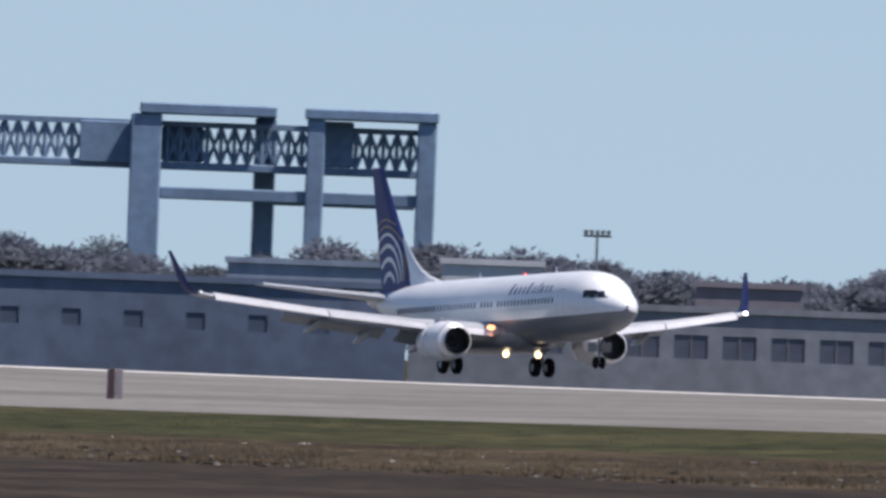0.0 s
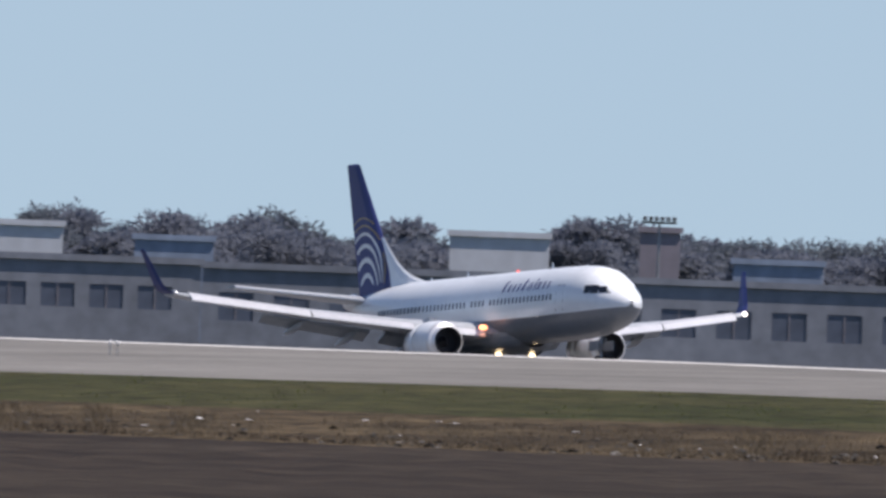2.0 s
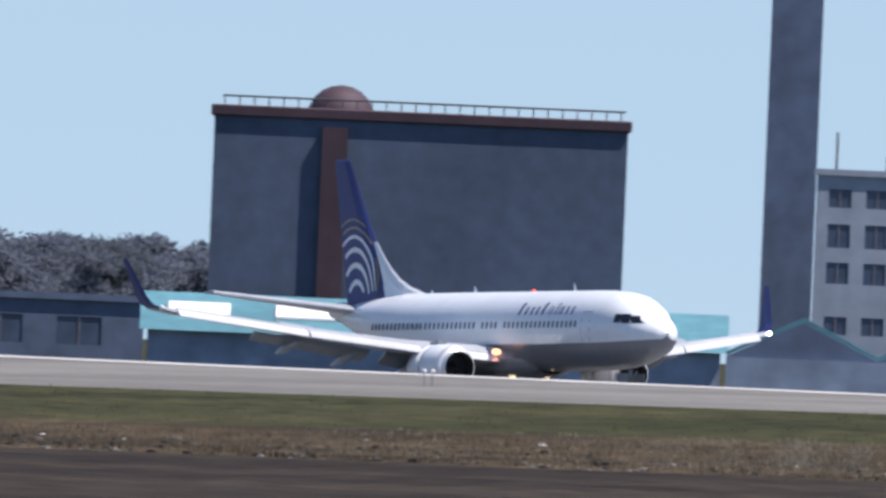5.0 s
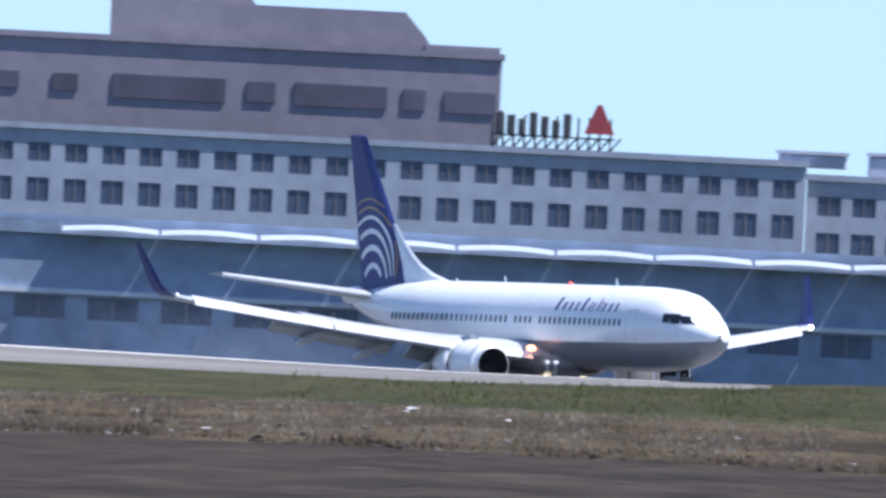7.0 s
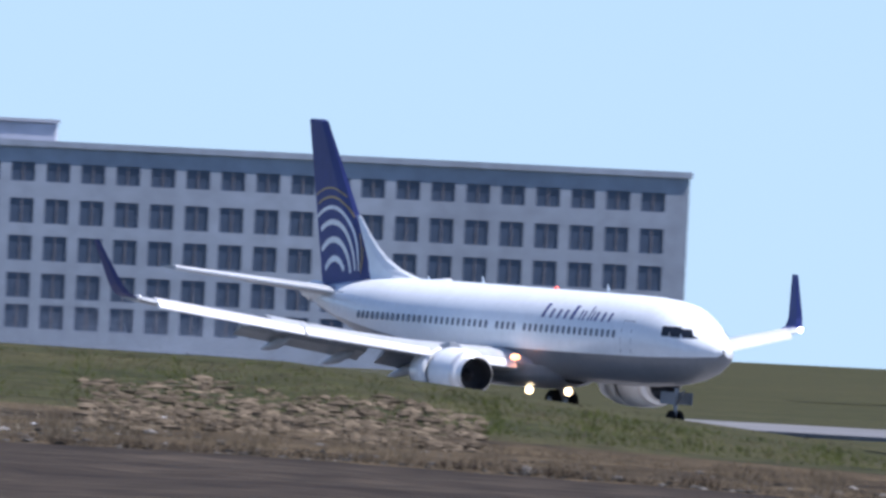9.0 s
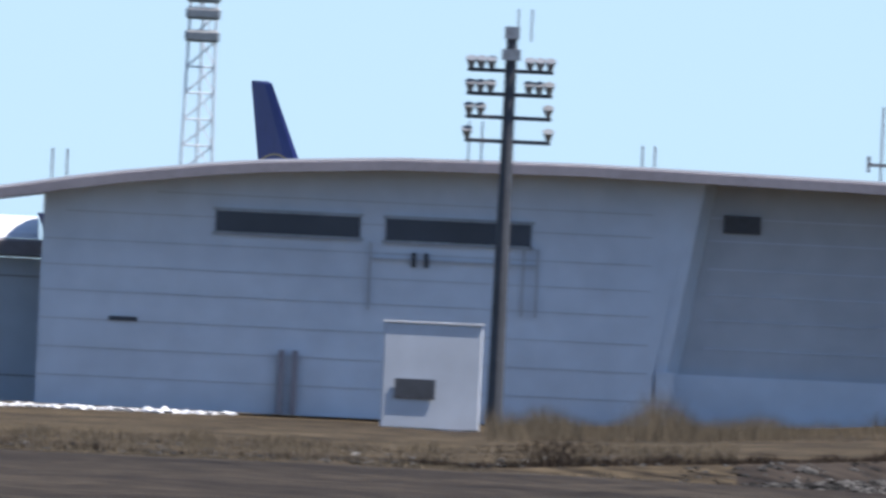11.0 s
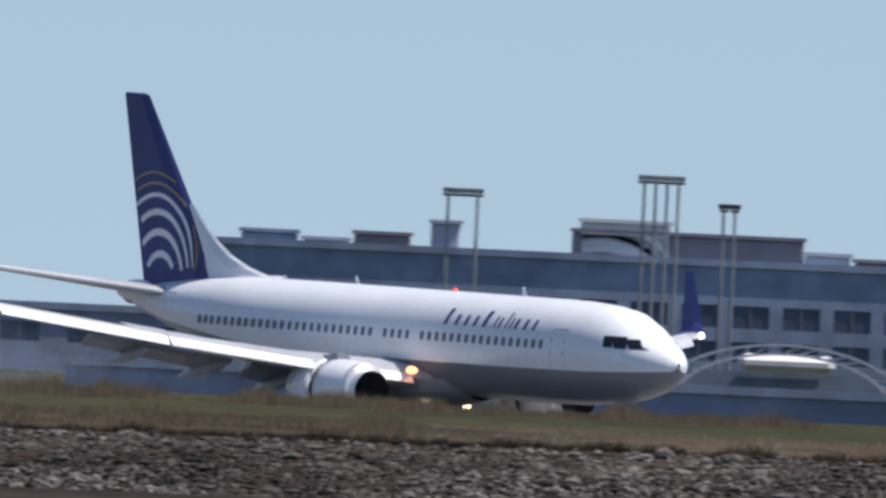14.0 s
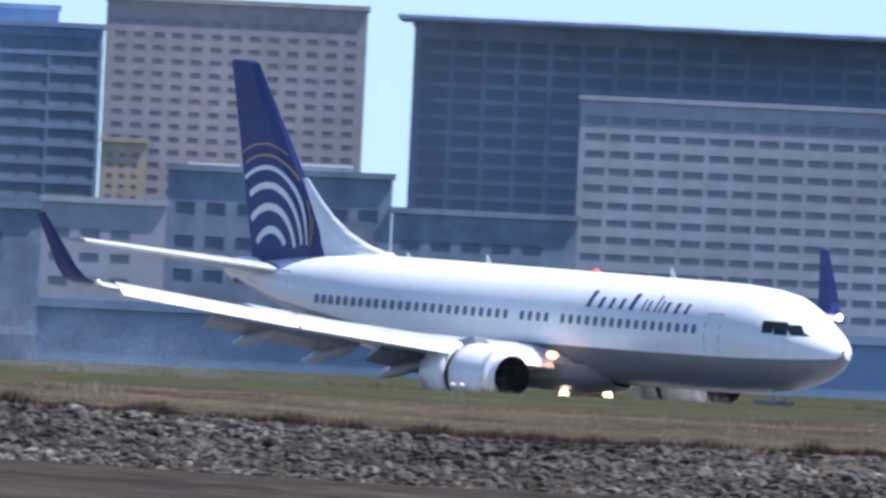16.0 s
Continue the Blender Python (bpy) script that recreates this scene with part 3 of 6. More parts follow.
def foil(le, te, z, t, y, flat=False):
    """A wing section in the plane y, nose at le and tail at te (metres behind the nose)."""
    c = te - le
    pts = []
    for f, a, b in ((0, 0, 0), (0.03, 0.32, -0.22), (0.12, 0.60, -0.36), (0.3, 0.78, -0.42), (0.6, 0.55, -0.30), (1.0, 0.04, -0.04)):
        pts.append((f, a * t, b * t))
    up = [Vector((PIVOT - le - f * c, y, z + a)) for f, a, _ in pts]
    dn = [Vector((PIVOT - le - f * c, y, z + b)) for f, _, b in pts[1:]]
    return up + dn[::-1]


def revolve(profile, n=28, squash=0.0):
    """Rings about the x axis: profile of (x, r)."""
    bm = bmesh.new()
    rings = []
    for x, r in profile:
        ring = []
        for i in range(n):
            a = 2 * math.pi * i / n
            z = r * math.sin(a)
            if z < 0:
                z *= 1 - squash
            ring.append((x, r * math.cos(a), z))
        rings.append(ring)
    return loft(bm, rings, caps=False)


def make_airliner():
    jet = root("airliner", pose(0, 0, 0), "white twin-engine airliner with a navy tail rolling out on the runway", "airliner")
    # fuselage in two paint zones
    xs = sorted(set(list(_H[:, 0]) + list(np.arange(1.0, 38.0, 0.75))))

    def split(x):
        top, bot, w = hull(x)
        z = float(np.interp(x, [0, 1.2, 4, 10, 26, 34, 38], [3.2, 3.1, 3.0, 2.95, 2.95, 3.75, 4.55]))
        c = max(-0.98, min(0.98, (z - (top + bot) / 2) / ((top - bot) / 2)))
        return math.degrees(math.acos(c))
    for name, mat, lower in (("fuselage", "white", False), ("belly", "grey", True)):
        bm = bmesh.new()
        rings = []
        for x in xs:
            s = split(x)
            rng = np.linspace(s, 360 - s, 15) if lower else np.linspace(-s, s, 25)
            rings.append([skin(x, a) for a in rng])
        loft(bm, rings, caps=False, closed=False)
        part(name, bm, M[mat], jet, "grey painted underside" if lower else "white painted upper fuselage", smooth=True)
    bm = revolve([(PIVOT - 37.9, 0.34), (PIVOT - 38.2, 0.26), (PIVOT - 38.25, 0.05)], 14)
    bmesh.ops.translate(bm, verts=bm.verts, vec=(0, 0, 4.6))
    part("tail_cone", bm, M["steel"], jet, "bare metal exhaust cone", smooth=True)
    # belly fairing
    bm = bmesh.new()
    rings = []
    for x, w, zb in ((13.2, 0.9, 1.52), (14.4, 1.75, 1.30), (16.0, 2.05, 1.20), (20.0, 2.1, 1.20), (22.5, 1.85, 1.28), (24.6, 0.9, 1.54)):
        rings.append([Vector((PIVOT - x, w * math.sin(a), 2.3 - (2.3 - zb) * max(0.0, math.cos(a)) ** 0.6)) for a in np.linspace(-1.57, 1.57, 13)])
    loft(bm, rings, caps=False, closed=False)
    part("wing_fairing", bm, M["grey"], jet, smooth=True)
    # cabin windows
    cab = {}
    for side in (1, -1):
        bm = bmesh.new()
        loop = []
        for i in range(12):
            a = 2 * math.pi * i / 12
            c, s = math.cos(a), math.sin(a)
            loop.append((0.125 * math.copysign(abs(c) ** 0.6, c), 0.175 * math.copysign(abs(s) ** 0.6, s)))
        rings = []
        for off, k in ((0.0, 1.0), (0.014, 1.0), (0.018, 0.85)):
            ring = []
            for a, b in loop:
                p = skin_at(15.0, 3.92 + b * k, side, off)
                ring.append(Vector((a * k, p.y, p.z)))
            rings.append(ring)
        loft(bm, rings, caps=True)
        cab[side] = finish("cabin_window", bm, M["cabin_pane"])
    x = 6.7
    while x < 31.0:
        if not (15.0 < x < 15.6 or 17.4 < x < 18.0):
            for side in (1, -1):
                ob = new("cabin_window", cab[side])
                ob.parent, ob.location = jet, (PIVOT - x, 0, 0)
                if x > 24:
                    ob.location.y = side * (1.88 - hull(x)[2])
        x += 0.508
    # flight deck windows
    for side in (1, -1):
        for xa, xb, za, zb, sl in ((1.12, 1.68, 3.96, 4.34, 0.42), (1.80, 2.36, 3.95, 4.42, 0.25), (2.46, 2.95, 3.98, 4.42, 0.1)):
            part("cockpit_window", thick(skin_patch(xa, xb, za, zb, side, 0.012, 4, 4, sl), 0.02), M["glass"], jet, smooth=False)
        part("windscreen", thick(skin_patch(0.95, 1.10, 3.97, 4.12, side, 0.012, 2, 4, 0.45), 0.02), M["glass"], jet)
        # doors
        for xd, za, zb, wd in ((5.2, 2.75, 4.55, 0.85), (33.0, 3.3, 4.85, 0.75)):
            for a, b, c, d in ((xd, xd + 0.035, za, zb), (xd + wd, xd + wd + 0.035, za, zb), (xd + 0.035, xd + wd, zb - 0.035, zb), (xd + 0.035, xd + wd, za, za + 0.035)):
                part("door_seam", thick(skin_patch(a, b, c, d, side, 0.006, 3, 4), 0.008), M["grey"], jet)
        # airline lettering drawn as plain slanted bars
        xb = 13.6
        for hgt, wid in ((0.62, 0.42), (0.40, 0.36), (0.40, 0.34), (0.40, 0.34), (0.62, 0.46), (0.44, 0.10), (0.40, 0.22), (0.62, 0.10), (0.44, 0.10), (0.40, 0.34), (0.40, 0.34), (0.40, 0.30)):
            wid *= 1.3
            strokes = [(xb, xb - max(0.10, wid * 0.45), 4.42, 4.42 + hgt)]
            for a, b, c, d in strokes:
                part("marking", thick(skin_patch(a, b, c, d, side, 0.008, 3, 4, -0.16 * (d - c)), 0.010), M["navy"], jet, "navy bar of the airline marking")
            xb -= wid + 0.18
    # wings
    for side, right in ((-1, True), (1, False)):
        bm = bmesh.new()
        loft(bm, [foil(14.2, 22.2, 2.15, 0.95, side * 1.0), foil(14.9, 21.9, 2.25, 0.86, side * 1.95), foil(16.9, 21.6, 2.62, 0.58, side * 5.8),
                  foil(20.2, 23.2, 3.36, 0.38, side * 11.4), foil(22.95, 24.9, 4.10, 0.24, side * 16.4), foil(23.25, 24.95, 4.22, 0.2, side * 16.95)])
        part("wing", bm, M["wing"], jet, "light grey wing", smooth=False)
        # drooped leading edge slats
        for (y0, l0, z0), (y1, l1, z1) in (((2.2, 15.0, 2.27), (4.1, 16.0, 2.45)), ((5.6, 16.8, 2.60), (10.4, 19.6, 3.21)), ((10.5, 19.65, 3.23), (16.2, 22.85, 4.07))):
            bm = bmesh.new()
            rings = []
            for y, l, z in ((y0, l0, z0), (y1, l1, z1)):
                rings.append([Vector((PIVOT - l - dx, side * y, z + dz)) for dx, dz in ((0.35, 0.26), (0.02, 0.12), (-0.22, -0.10), (-0.28, -0.20), (-0.10, -0.22), (0.12, -0.06))])
            loft(bm, rings)
            part("slat", bm, M["steel"], jet, "polished metal leading edge", smooth=False)
        # flaps, lowered
        for (y0, x0, z0, c0), (y1, x1, z1, c1) in (((2.3, 21.5, 2.2, 1.5), (5.3, 21.3, 2.5, 1.25)), ((6.1, 21.5, 2.55, 1.2), (11.9, 22.8, 3.25, 0.85))):
            bm = bmesh.new()
            rings = []
            for y, xx, z, c in ((y0, x0, z0, c0), (y1, x1, z1, c1)):
                cs, sn = math.cos(0.52) * c, math.sin(0.52) * c
                rings.append([Vector((PIVOT - xx - f * cs - h * 0.5, side * y, z - f * sn + h)) for f, h in ((0, 0.02), (0.2, 0.13), (0.55, 0.10), (1.0, 0.0), (0.55, -0.02), (0.2, -0.06))])
            loft(bm, rings)
            part("flap", bm, M["wing"], jet, "lowered grey flap")
        # flap track fairings
        for y, xx, z, ln in ((3.9, 20.4, 1.95, 3.2), (7.3, 20.6, 2.35, 3.0), (10.2, 21.3, 2.8, 2.7)):
            bm = bmesh.new()
            rings = []
            for f, r in ((0, 0.03), (0.15, 0.15), (0.45, 0.21), (0.8, 0.13), (1.0, 0.02)):
                rings.append([Vector((PIVOT - xx - f * ln, side * y + r * 0.8 * math.cos(a), z - 0.35 * f * ln * 0.6 + r * 1.3 * math.sin(a))) for a in np.linspace(0, 2 * math.pi, 9)[:-1]])
            loft(bm, rings)
            part("flap_track", bm, M["wing"], jet, smooth=True)
        # aileron line and winglet
        bm = bmesh.new()
        rings = []
        for f, dy, dz, le, te in ((0, 16.92, 4.25, 23.3, 24.95), (0.12, 17.22, 4.42, 23.55, 25.05), (0.28, 17.42, 4.78, 23.9, 25.2), (1.0, 17.92, 6.72, 25.4, 25.95)):
            t = 0.10 * (1 - 0.6 * f)
            rings.append([Vector((PIVOT - le, side * dy, dz)), Vector((PIVOT - le - 0.3 * (te - le), side * (dy + t), dz)), Vector((PIVOT - te, side * dy, dz)), Vector((PIVOT - le - 0.3 * (te - le), side * (dy - t), dz))])
        loft(bm, rings)
        part("winglet", bm, M["navy"], jet, "upswept navy winglet")
        # ball at the wing tip; the left one glows to imitate a sun glint
        bm = bmesh.new()
        bmesh.ops.create_icosphere(bm, subdivisions=2, radius=0.13, matrix=pose(PIVOT - 23.2, side * 16.95, 4.27))
        part("tip_ball", bm, M["tip_glint" if side > 0 else "steel"], jet, "small ball at the wing tip, the left one aglow as a glint", smooth=True)
        # engine
        eng = new("engine")
        eng.parent, eng.location = jet, (PIVOT - 14.1, side * 4.83, 1.68)
        tagged(eng, "white turbofan engine with its reverser open")
        part("intake_lip", revolve([(0.35, 0.80), (0.12, 0.84), (0.0, 0.93), (0.02, 1.0), (-0.12, 1.06), (-0.25, 1.09)], 28, 0.08), M["steel"], eng, "polished metal intake ring", smooth=True)
        part("cowl", revolve([(-0.25, 1.09), (-0.9, 1.17), (-1.7, 1.18), (-2.05, 1.16), (-2.05, 0.98)], 28, 0.06), M["white"], eng, smooth=True)
        part("duct", revolve([(0.35, 0.80), (-0.7, 0.80), (-0.72, 0.1)], 28, 0.06), M["dark"], eng, smooth=True)
        part("fan", revolve([(-0.55, 0.79), (-0.5, 0.35), (-0.48, 0.3), (-0.1, 0.06), (-0.05, 0.005)], 20), M["dark"], eng, "dark fan with its spinner", smooth=False)
        part("cascade", revolve([(-2.0, 0.97), (-3.0, 0.94), (-3.0, 0.6)], 24), M["dark"], eng, "dark reverser grille", smooth=True)
        part("exhaust", revolve([(-3.4, 0.62), (-4.6, 0.44), (-4.6, 0.36), (-5.2, 0.08)], 20), M["dark"], eng, smooth=True)
        sl = part("reverser_sleeve", revolve([(-2.06, 0.96), (-2.06, 1.155), (-2.8, 1.10), (-3.75, 0.88), (-3.75, 0.82), (-2.8, 0.98)], 28, 0.05), M["white"], eng, "sliding white reverser sleeve", smooth=True)
        SLEEVES.append(sl)
        bm = bmesh.new()
        loft(bm, [[Vector((x, w, z)) for x, w, z in ((-0.9, 0, 1.1), (-1.6, 0.22, 1.0), (-4.3, 0.16, 0.6), (-5.6, 0, 0.7), (-4.3, -0.16, 0.6), (-1.6, -0.22, 1.0))],
                  [Vector((x, w, z)) for x, w, z in ((-1.6, 0, 1.38), (-2.0, 0.14, 1.40), (-4.3, 0.12, 0.95), (-5.6, 0, 0.9), (-4.3, -0.12, 0.95), (-2.0, -0.14, 1.40))]])
        part("pylon", bm, M["wing"], eng)
        # spoilers hinge on the wing's upper side
        for y0, y1, xx, z in ((2.4, 5.4, 19.6, 2.60), (5.5, 7.4, 19.9, 2.86), (7.44, 9.3, 20.3, 3.10), (9.34, 11.3, 20.75, 3.36)):
            bm = bmesh.new()
            loft(bm, [[Vector((0, side * y0, 0)), Vector((-0.9, side * y0, -0.02)), Vector((-0.9, side * y0, 0.03)), Vector((0, side * y0, 0.05))],
                      [Vector((-0.28, side * y1, 0.19)), Vector((-1.1, side * y1, 0.17)), Vector((-1.1, side * y1, 0.22)), Vector((-0.28, side * y1, 0.24))]])
            sp = part("spoiler", bm, M["wing"], jet, "raised wing spoiler", at=pose(PIVOT - xx, 0, z))
            SPOILERS.append((sp, PIVOT - xx, z))
        # landing lights in the wing root and under the belly
        bm = bmesh.new()
        bmesh.ops.create_uvsphere(bm, u_segments=12, v_segments=8, radius=1.0, matrix=pose(PIVOT - 14.72, side * 2.35, 2.56) @ Matrix.Diagonal((0.15, 0.26, 0.15, 1)))
        part("landing_light", bm, M["lamp"], jet, "glowing landing light in the wing root", smooth=True)
        bm = bmesh.new()
        bmesh.ops.create_uvsphere(bm, u_segments=10, v_segments=8, radius=0.19, matrix=pose(PIVOT - 15.7, side * 1.0, 1.12))
        part("landing_light", bm, M["warm_lamp"], jet, "glowing lamp under the belly", smooth=True)
        # main gear
        gear = new("main_gear")
        gear.parent, gear.location = jet, (PIVOT - 19.6, side * 2.86, 0.0)
        part("strut", rod(rod(bmesh.new(), (0, 0, 0.5), (0, side * -0.15, 2.3), 0.13, n=10), (0, 0, 1.0), (0.0, side * -1.2, 1.9), 0.07, n=8), M["galv"], gear)
        for wy in (-0.43, 0.43):
            bm = bmesh.new()
            rings = []
            for yy, r in ((-0.18, 0.30), (-0.19, 0.48), (-0.12, 0.555), (0.12, 0.555), (0.19, 0.48), (0.18, 0.30)):
                rings.append([(r * math.cos(a), wy + yy, 0.56 + r * math.sin(a)) for a in np.linspace(0, 2 * math.pi, 25)[:-1]])
            loft(bm, rings)
            wh = part("wheel", bm, M["rubber"], gear, "black tyre", smooth=False)
            bm = rod(bmesh.new(), (0, wy - 0.2, 0.56), (0, wy + 0.2, 0.56), 0.24, n=16)
            part("rim", bm, M["galv"], wh, "grey wheel rim")
        # tailplane
        bm = bmesh.new()
        loft(bm, [foil(33.6, 37.9, 4.75, 0.42, side * 0.35), foil(34.6, 38.2, 4.92, 0.34, side * 2.0), foil(37.9, 39.4, 5.5, 0.16, side * 7.1)])
        part("tailplane", bm, M["wing"], jet, "light grey tailplane")
        bm = bmesh.new()
        bmesh.ops.create_uvsphere(bm, u_segments=18, v_segments=10, radius=1.0, matrix=pose(PIVOT - 36.6, side * 0.72, 4.84, 0, -4, side * 9) @ Matrix.Diagonal((1.6, 0.30, 0.40, 1)))
        part("tailplane_root", bm, M["white"], jet, "white fairing round the tailplane root", smooth=True)
        bm = bmesh.new()
        loft(bm, [[Vector((PIVOT - l - dx, side * y, z + dz)) for dx, dz in ((0.14, 0.12), (-0.03, 0.03), (-0.03, -0.05), (0.14, -0.08))] for y, l, z in ((0.7, 33.8, 4.79), (7.1, 37.9, 5.5))])
        part("tailplane_edge", bm, M["steel"], jet, "polished metal leading edge")
    # nose gear
    gear = new("nose_gear")
    gear.parent, gear.location = jet, (PIVOT - 4.1, 0, 0)
    part("strut", rod(rod(bmesh.new(), (0, 0, 0.3), (0, 0, 1.7), 0.09, n=10), (0, 0, 0.9), (0.7, 0, 1.6), 0.05, n=8), M["galv"], gear)
    for gy in (-0.44, 0.44):
        part("gear_door", boxes((-0.6, 0.7, gy - 0.02, gy + 0.02, 0.95, 1.5)), M["grey"], gear)
    for wy in (-0.2, 0.2):
        bm = bmesh.new()
        rings = []
        for yy, r in ((-0.1, 0.18), (-0.1, 0.30), (-0.06, 0.345), (0.06, 0.345), (0.1, 0.30), (0.1, 0.18)):
            rings.append([(r * math.cos(a), wy + yy, 0.345 + r * math.sin(a)) for a in np.linspace(0, 2 * math.pi, 21)[:-1]])
        loft(bm, rings)
        part("wheel", bm, M["rubber"], gear, "black tyre")

    # fin with its rudder and dorsal fillet
    def fin_line(z):
        return float(np.interp(z, [5.0, 5.6, 6.4, 12.5], [28.0, 30.4, 31.8, 37.45])), float(np.interp(z, [5.0, 12.5], [37.0, 39.1]))

    def fin_half(x, z):
        le, te = float(np.interp(z, [5.0, 12.5], [30.5, 37.45])), fin_line(z)[1]
        f = (x - le) / (te - le)
        t = float(np.interp(z, [5.0, 12.5], [0.34, 0.13]))
        return t * max(0.12, min(1.0, 3.5 * f if f < 0.285 else 1.0 - (f - 0.285) * 1.25))
    def fin_ring(z, wide=1.0, le=None, te=None):
        a, b = fin_line(z)
        a, b = (a if le is None else le), (b if te is None else te)
        ps = [a, a + 0.06 * (b - a), a + 0.25 * (b - a), a + 0.6 * (b - a), b]
        hs = [0.0] + [max(0.02, fin_half(p, z)) * wide for p in ps[1:]]
        return [Vector((PIVOT - p, -h, z)) for p, h in zip(ps, hs)] + [Vector((PIVOT - p, h, z)) for p, h in list(zip(ps, hs))[:0:-1]]
    bm = bmesh.new()
    loft(bm, [fin_ring(z, le=float(np.interp(z, [5.0, 12.5], [31.3, 37.45]))) for z in (5.0, 6.0, 7.5, 9.0, 10.5, 12.0, 12.42)] + [fin_ring(12.5, 0.4, 37.7, 39.0)])
    part("fin", bm, M["navy"], jet, "tall navy tail fin", smooth=False)
    bm = bmesh.new()
    rings = []
    for z, a, w in ((5.45, 26.4, 0.30), (5.72, 28.3, 0.24), (6.0, 29.7, 0.20), (6.4, 30.95, 0.17), (6.9, 31.95, 0.14), (7.5, 32.85, 0.11), (8.3, 33.85, 0.07)):
        b = float(np.interp(z, [5.0, 12.5], [31.3, 37.45])) + 0.45
        rings.append([Vector((PIVOT - x, y, z)) for x, y in ((a, 0), (a + 0.15 * (b - a), -w * 0.5), (a + 0.5 * (b - a), -w), (b, -w), (b, w), (a + 0.5 * (b - a), w), (a + 0.15 * (b - a), w * 0.5))])
    loft(bm, rings)
    part("dorsal_fin", bm, M["white"], jet, "white fillet ahead of the fin")
    # curved stripes on the fin, and thin gold ones above
    for side in (1, -1):
        for cx, cz, rad, wid, mat in ((35.8, 4.95, 1.2, 0.28, "white"), (35.95, 5.05, 1.95, 0.28, "white"), (36.1, 5.2, 2.6, 0.25, "white"), (36.25, 5.35, 3.15, 0.17, "white"),
                                      (36.35, 5.5, 3.5, 0.09, "gold"), (36.5, 5.7, 3.72, 0.07, "gold")):
            strips, prev = [], None
            for i in range(41):
                a = radians(-12 + 204 * i / 40)
                taper = wid * (0.35 + 0.65 * math.sin(max(0.0, min(math.pi, a))) ** 0.7)
                pp = []
                for r in (rad, rad + taper):
                    x, z = cx - r * math.cos(a) * 0.94, cz + r * math.sin(a)
                    pp.append((x, z))
                le_lim = float(np.interp(pp[0][1], [5.0, 12.5], [31.3, 37.45]))
                ok = all(z > 5.62 and le_lim + 0.25 < x < fin_line(z)[1] - 0.05 for x, z in pp)
                cur = [(PIVOT - x, side * (fin_half(x, z) + 0.02), z) for x, z in pp] if ok else None
                if cur and not prev:
                    strips.append([])
                if cur:
                    strips[-1].append(cur)
                prev = cur
            for st in strips:
                if len(st) > 2:
                    bm = loft(bmesh.new(), st, caps=False, closed=False)
                    part("fin_stripe", thick(bm, 0.012), M[mat], jet, "curved %s stripe on the fin" % mat)
    # aerials and beacon
    for x, z, h in ((10.5, 5.62, 0.42), (22.0, 5.62, 0.36), (27.0, 5.6, 0.22)):
        bm = bmesh.new()
        loft(bm, [[Vector((PIVOT - x, 0, z)), Vector((PIVOT - x - 0.2, 0.03, z)), Vector((PIVOT - x - 0.4, 0, z)), Vector((PIVOT - x - 0.2, -0.03, z))],
                  [Vector((PIVOT - x - 0.25, 0, z + h)), Vector((PIVOT - x - 0.3, 0.015, z + h)), Vector((PIVOT - x - 0.4, 0, z + h)), Vector((PIVOT - x - 0.3, -0.015, z + h))]])
        part("aerial", bm, M["white"], jet)
    bm = bmesh.new()
    bmesh.ops.create_uvsphere(bm, u_segments=10, v_segments=6, radius=0.12, matrix=pose(PIVOT - 15.5, 0, 5.68))
    part("beacon", bm, M["red_lamp"], jet, "red beacon on the roof", smooth=True)
    return jet


SLEEVES, SPOILERS = [], []
airliner = make_airliner()


# ---- far side of the airfield, in the order in which it comes into view ----
def tree(u, dist, high, wide, mat="twig", seed=0):
    """A bare tree: tapered trunk, forked limbs and a ragged crown of fine twigs."""
    r = random.Random(seed)
    th = root("tree", facing(u, dist, -0.06), "bare tree behind the airfield, tinted blue-grey for haze", "tree", "trees behind the airfield")
    bm = bmesh.new()
    rod(bm, (0, 0, 0), (0, 0, high * 0.45), high * 0.03, high * 0.018, 6)
    for i in range(6):
        a = i * 1.05 + r.uniform(0, 0.6)
        q = Vector((math.cos(a) * wide * 0.3, math.sin(a) * wide * 0.3, high * r.uniform(0.62, 0.85)))
        rod(bm, (0, 0, high * r.uniform(0.2, 0.43)), q, high * 0.013, high * 0.004, 5)
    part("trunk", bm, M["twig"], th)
    n = 6800
    rr = np.random.RandomState(seed)
    v = rr.normal(0, 1, (n, 3))
    v /= np.linalg.norm(v, axis=1)[:, None]
    lobes = 11
    mid = rr.uniform(-1, 1, (lobes, 3)) * np.array([wide * 0.36, wide * 0.3, high * 0.2]) + np.array([0, 0, high * 0.66])
    mid[:, 2] -= high * 0.16 * (np.abs(mid[:, 0]) / (wide * 0.36)) ** 2
    size = rr.uniform(0.13, 0.24, lobes)
    of = rr.randint(0, lobes, n)
    reach = rr.uniform(0.0, 1.0, n) ** 0.62 * (1 + 0.35 * rr.uniform(0, 1, n) ** 6)
    c = mid[of] + v * (reach * size[of])[:, None] * np.array([wide, wide, high * 0.62])
    d = v + rr.normal(0, 0.6, (n, 3))
    d /= np.linalg.norm(d, axis=1)[:, None]
    ln, w = wide * 0.028, wide * 0.0062
    s = np.cross(d, rr.normal(0, 1, (n, 3)))
    s /= np.linalg.norm(s, axis=1)[:, None]
    tri = np.stack([c - d * ln - s * w, c - d * ln * 0.2 + s * w * 2.2, c + d * ln], 1).reshape(-1, 3)
    me = bpy.data.meshes.new("crown")
    me.from_pydata(tri.tolist(), [], np.arange(3 * n).reshape(-1, 3).tolist())
    me.materials.append(M[mat])
    cr = new("crown", me)
    cr.parent = th
    return th


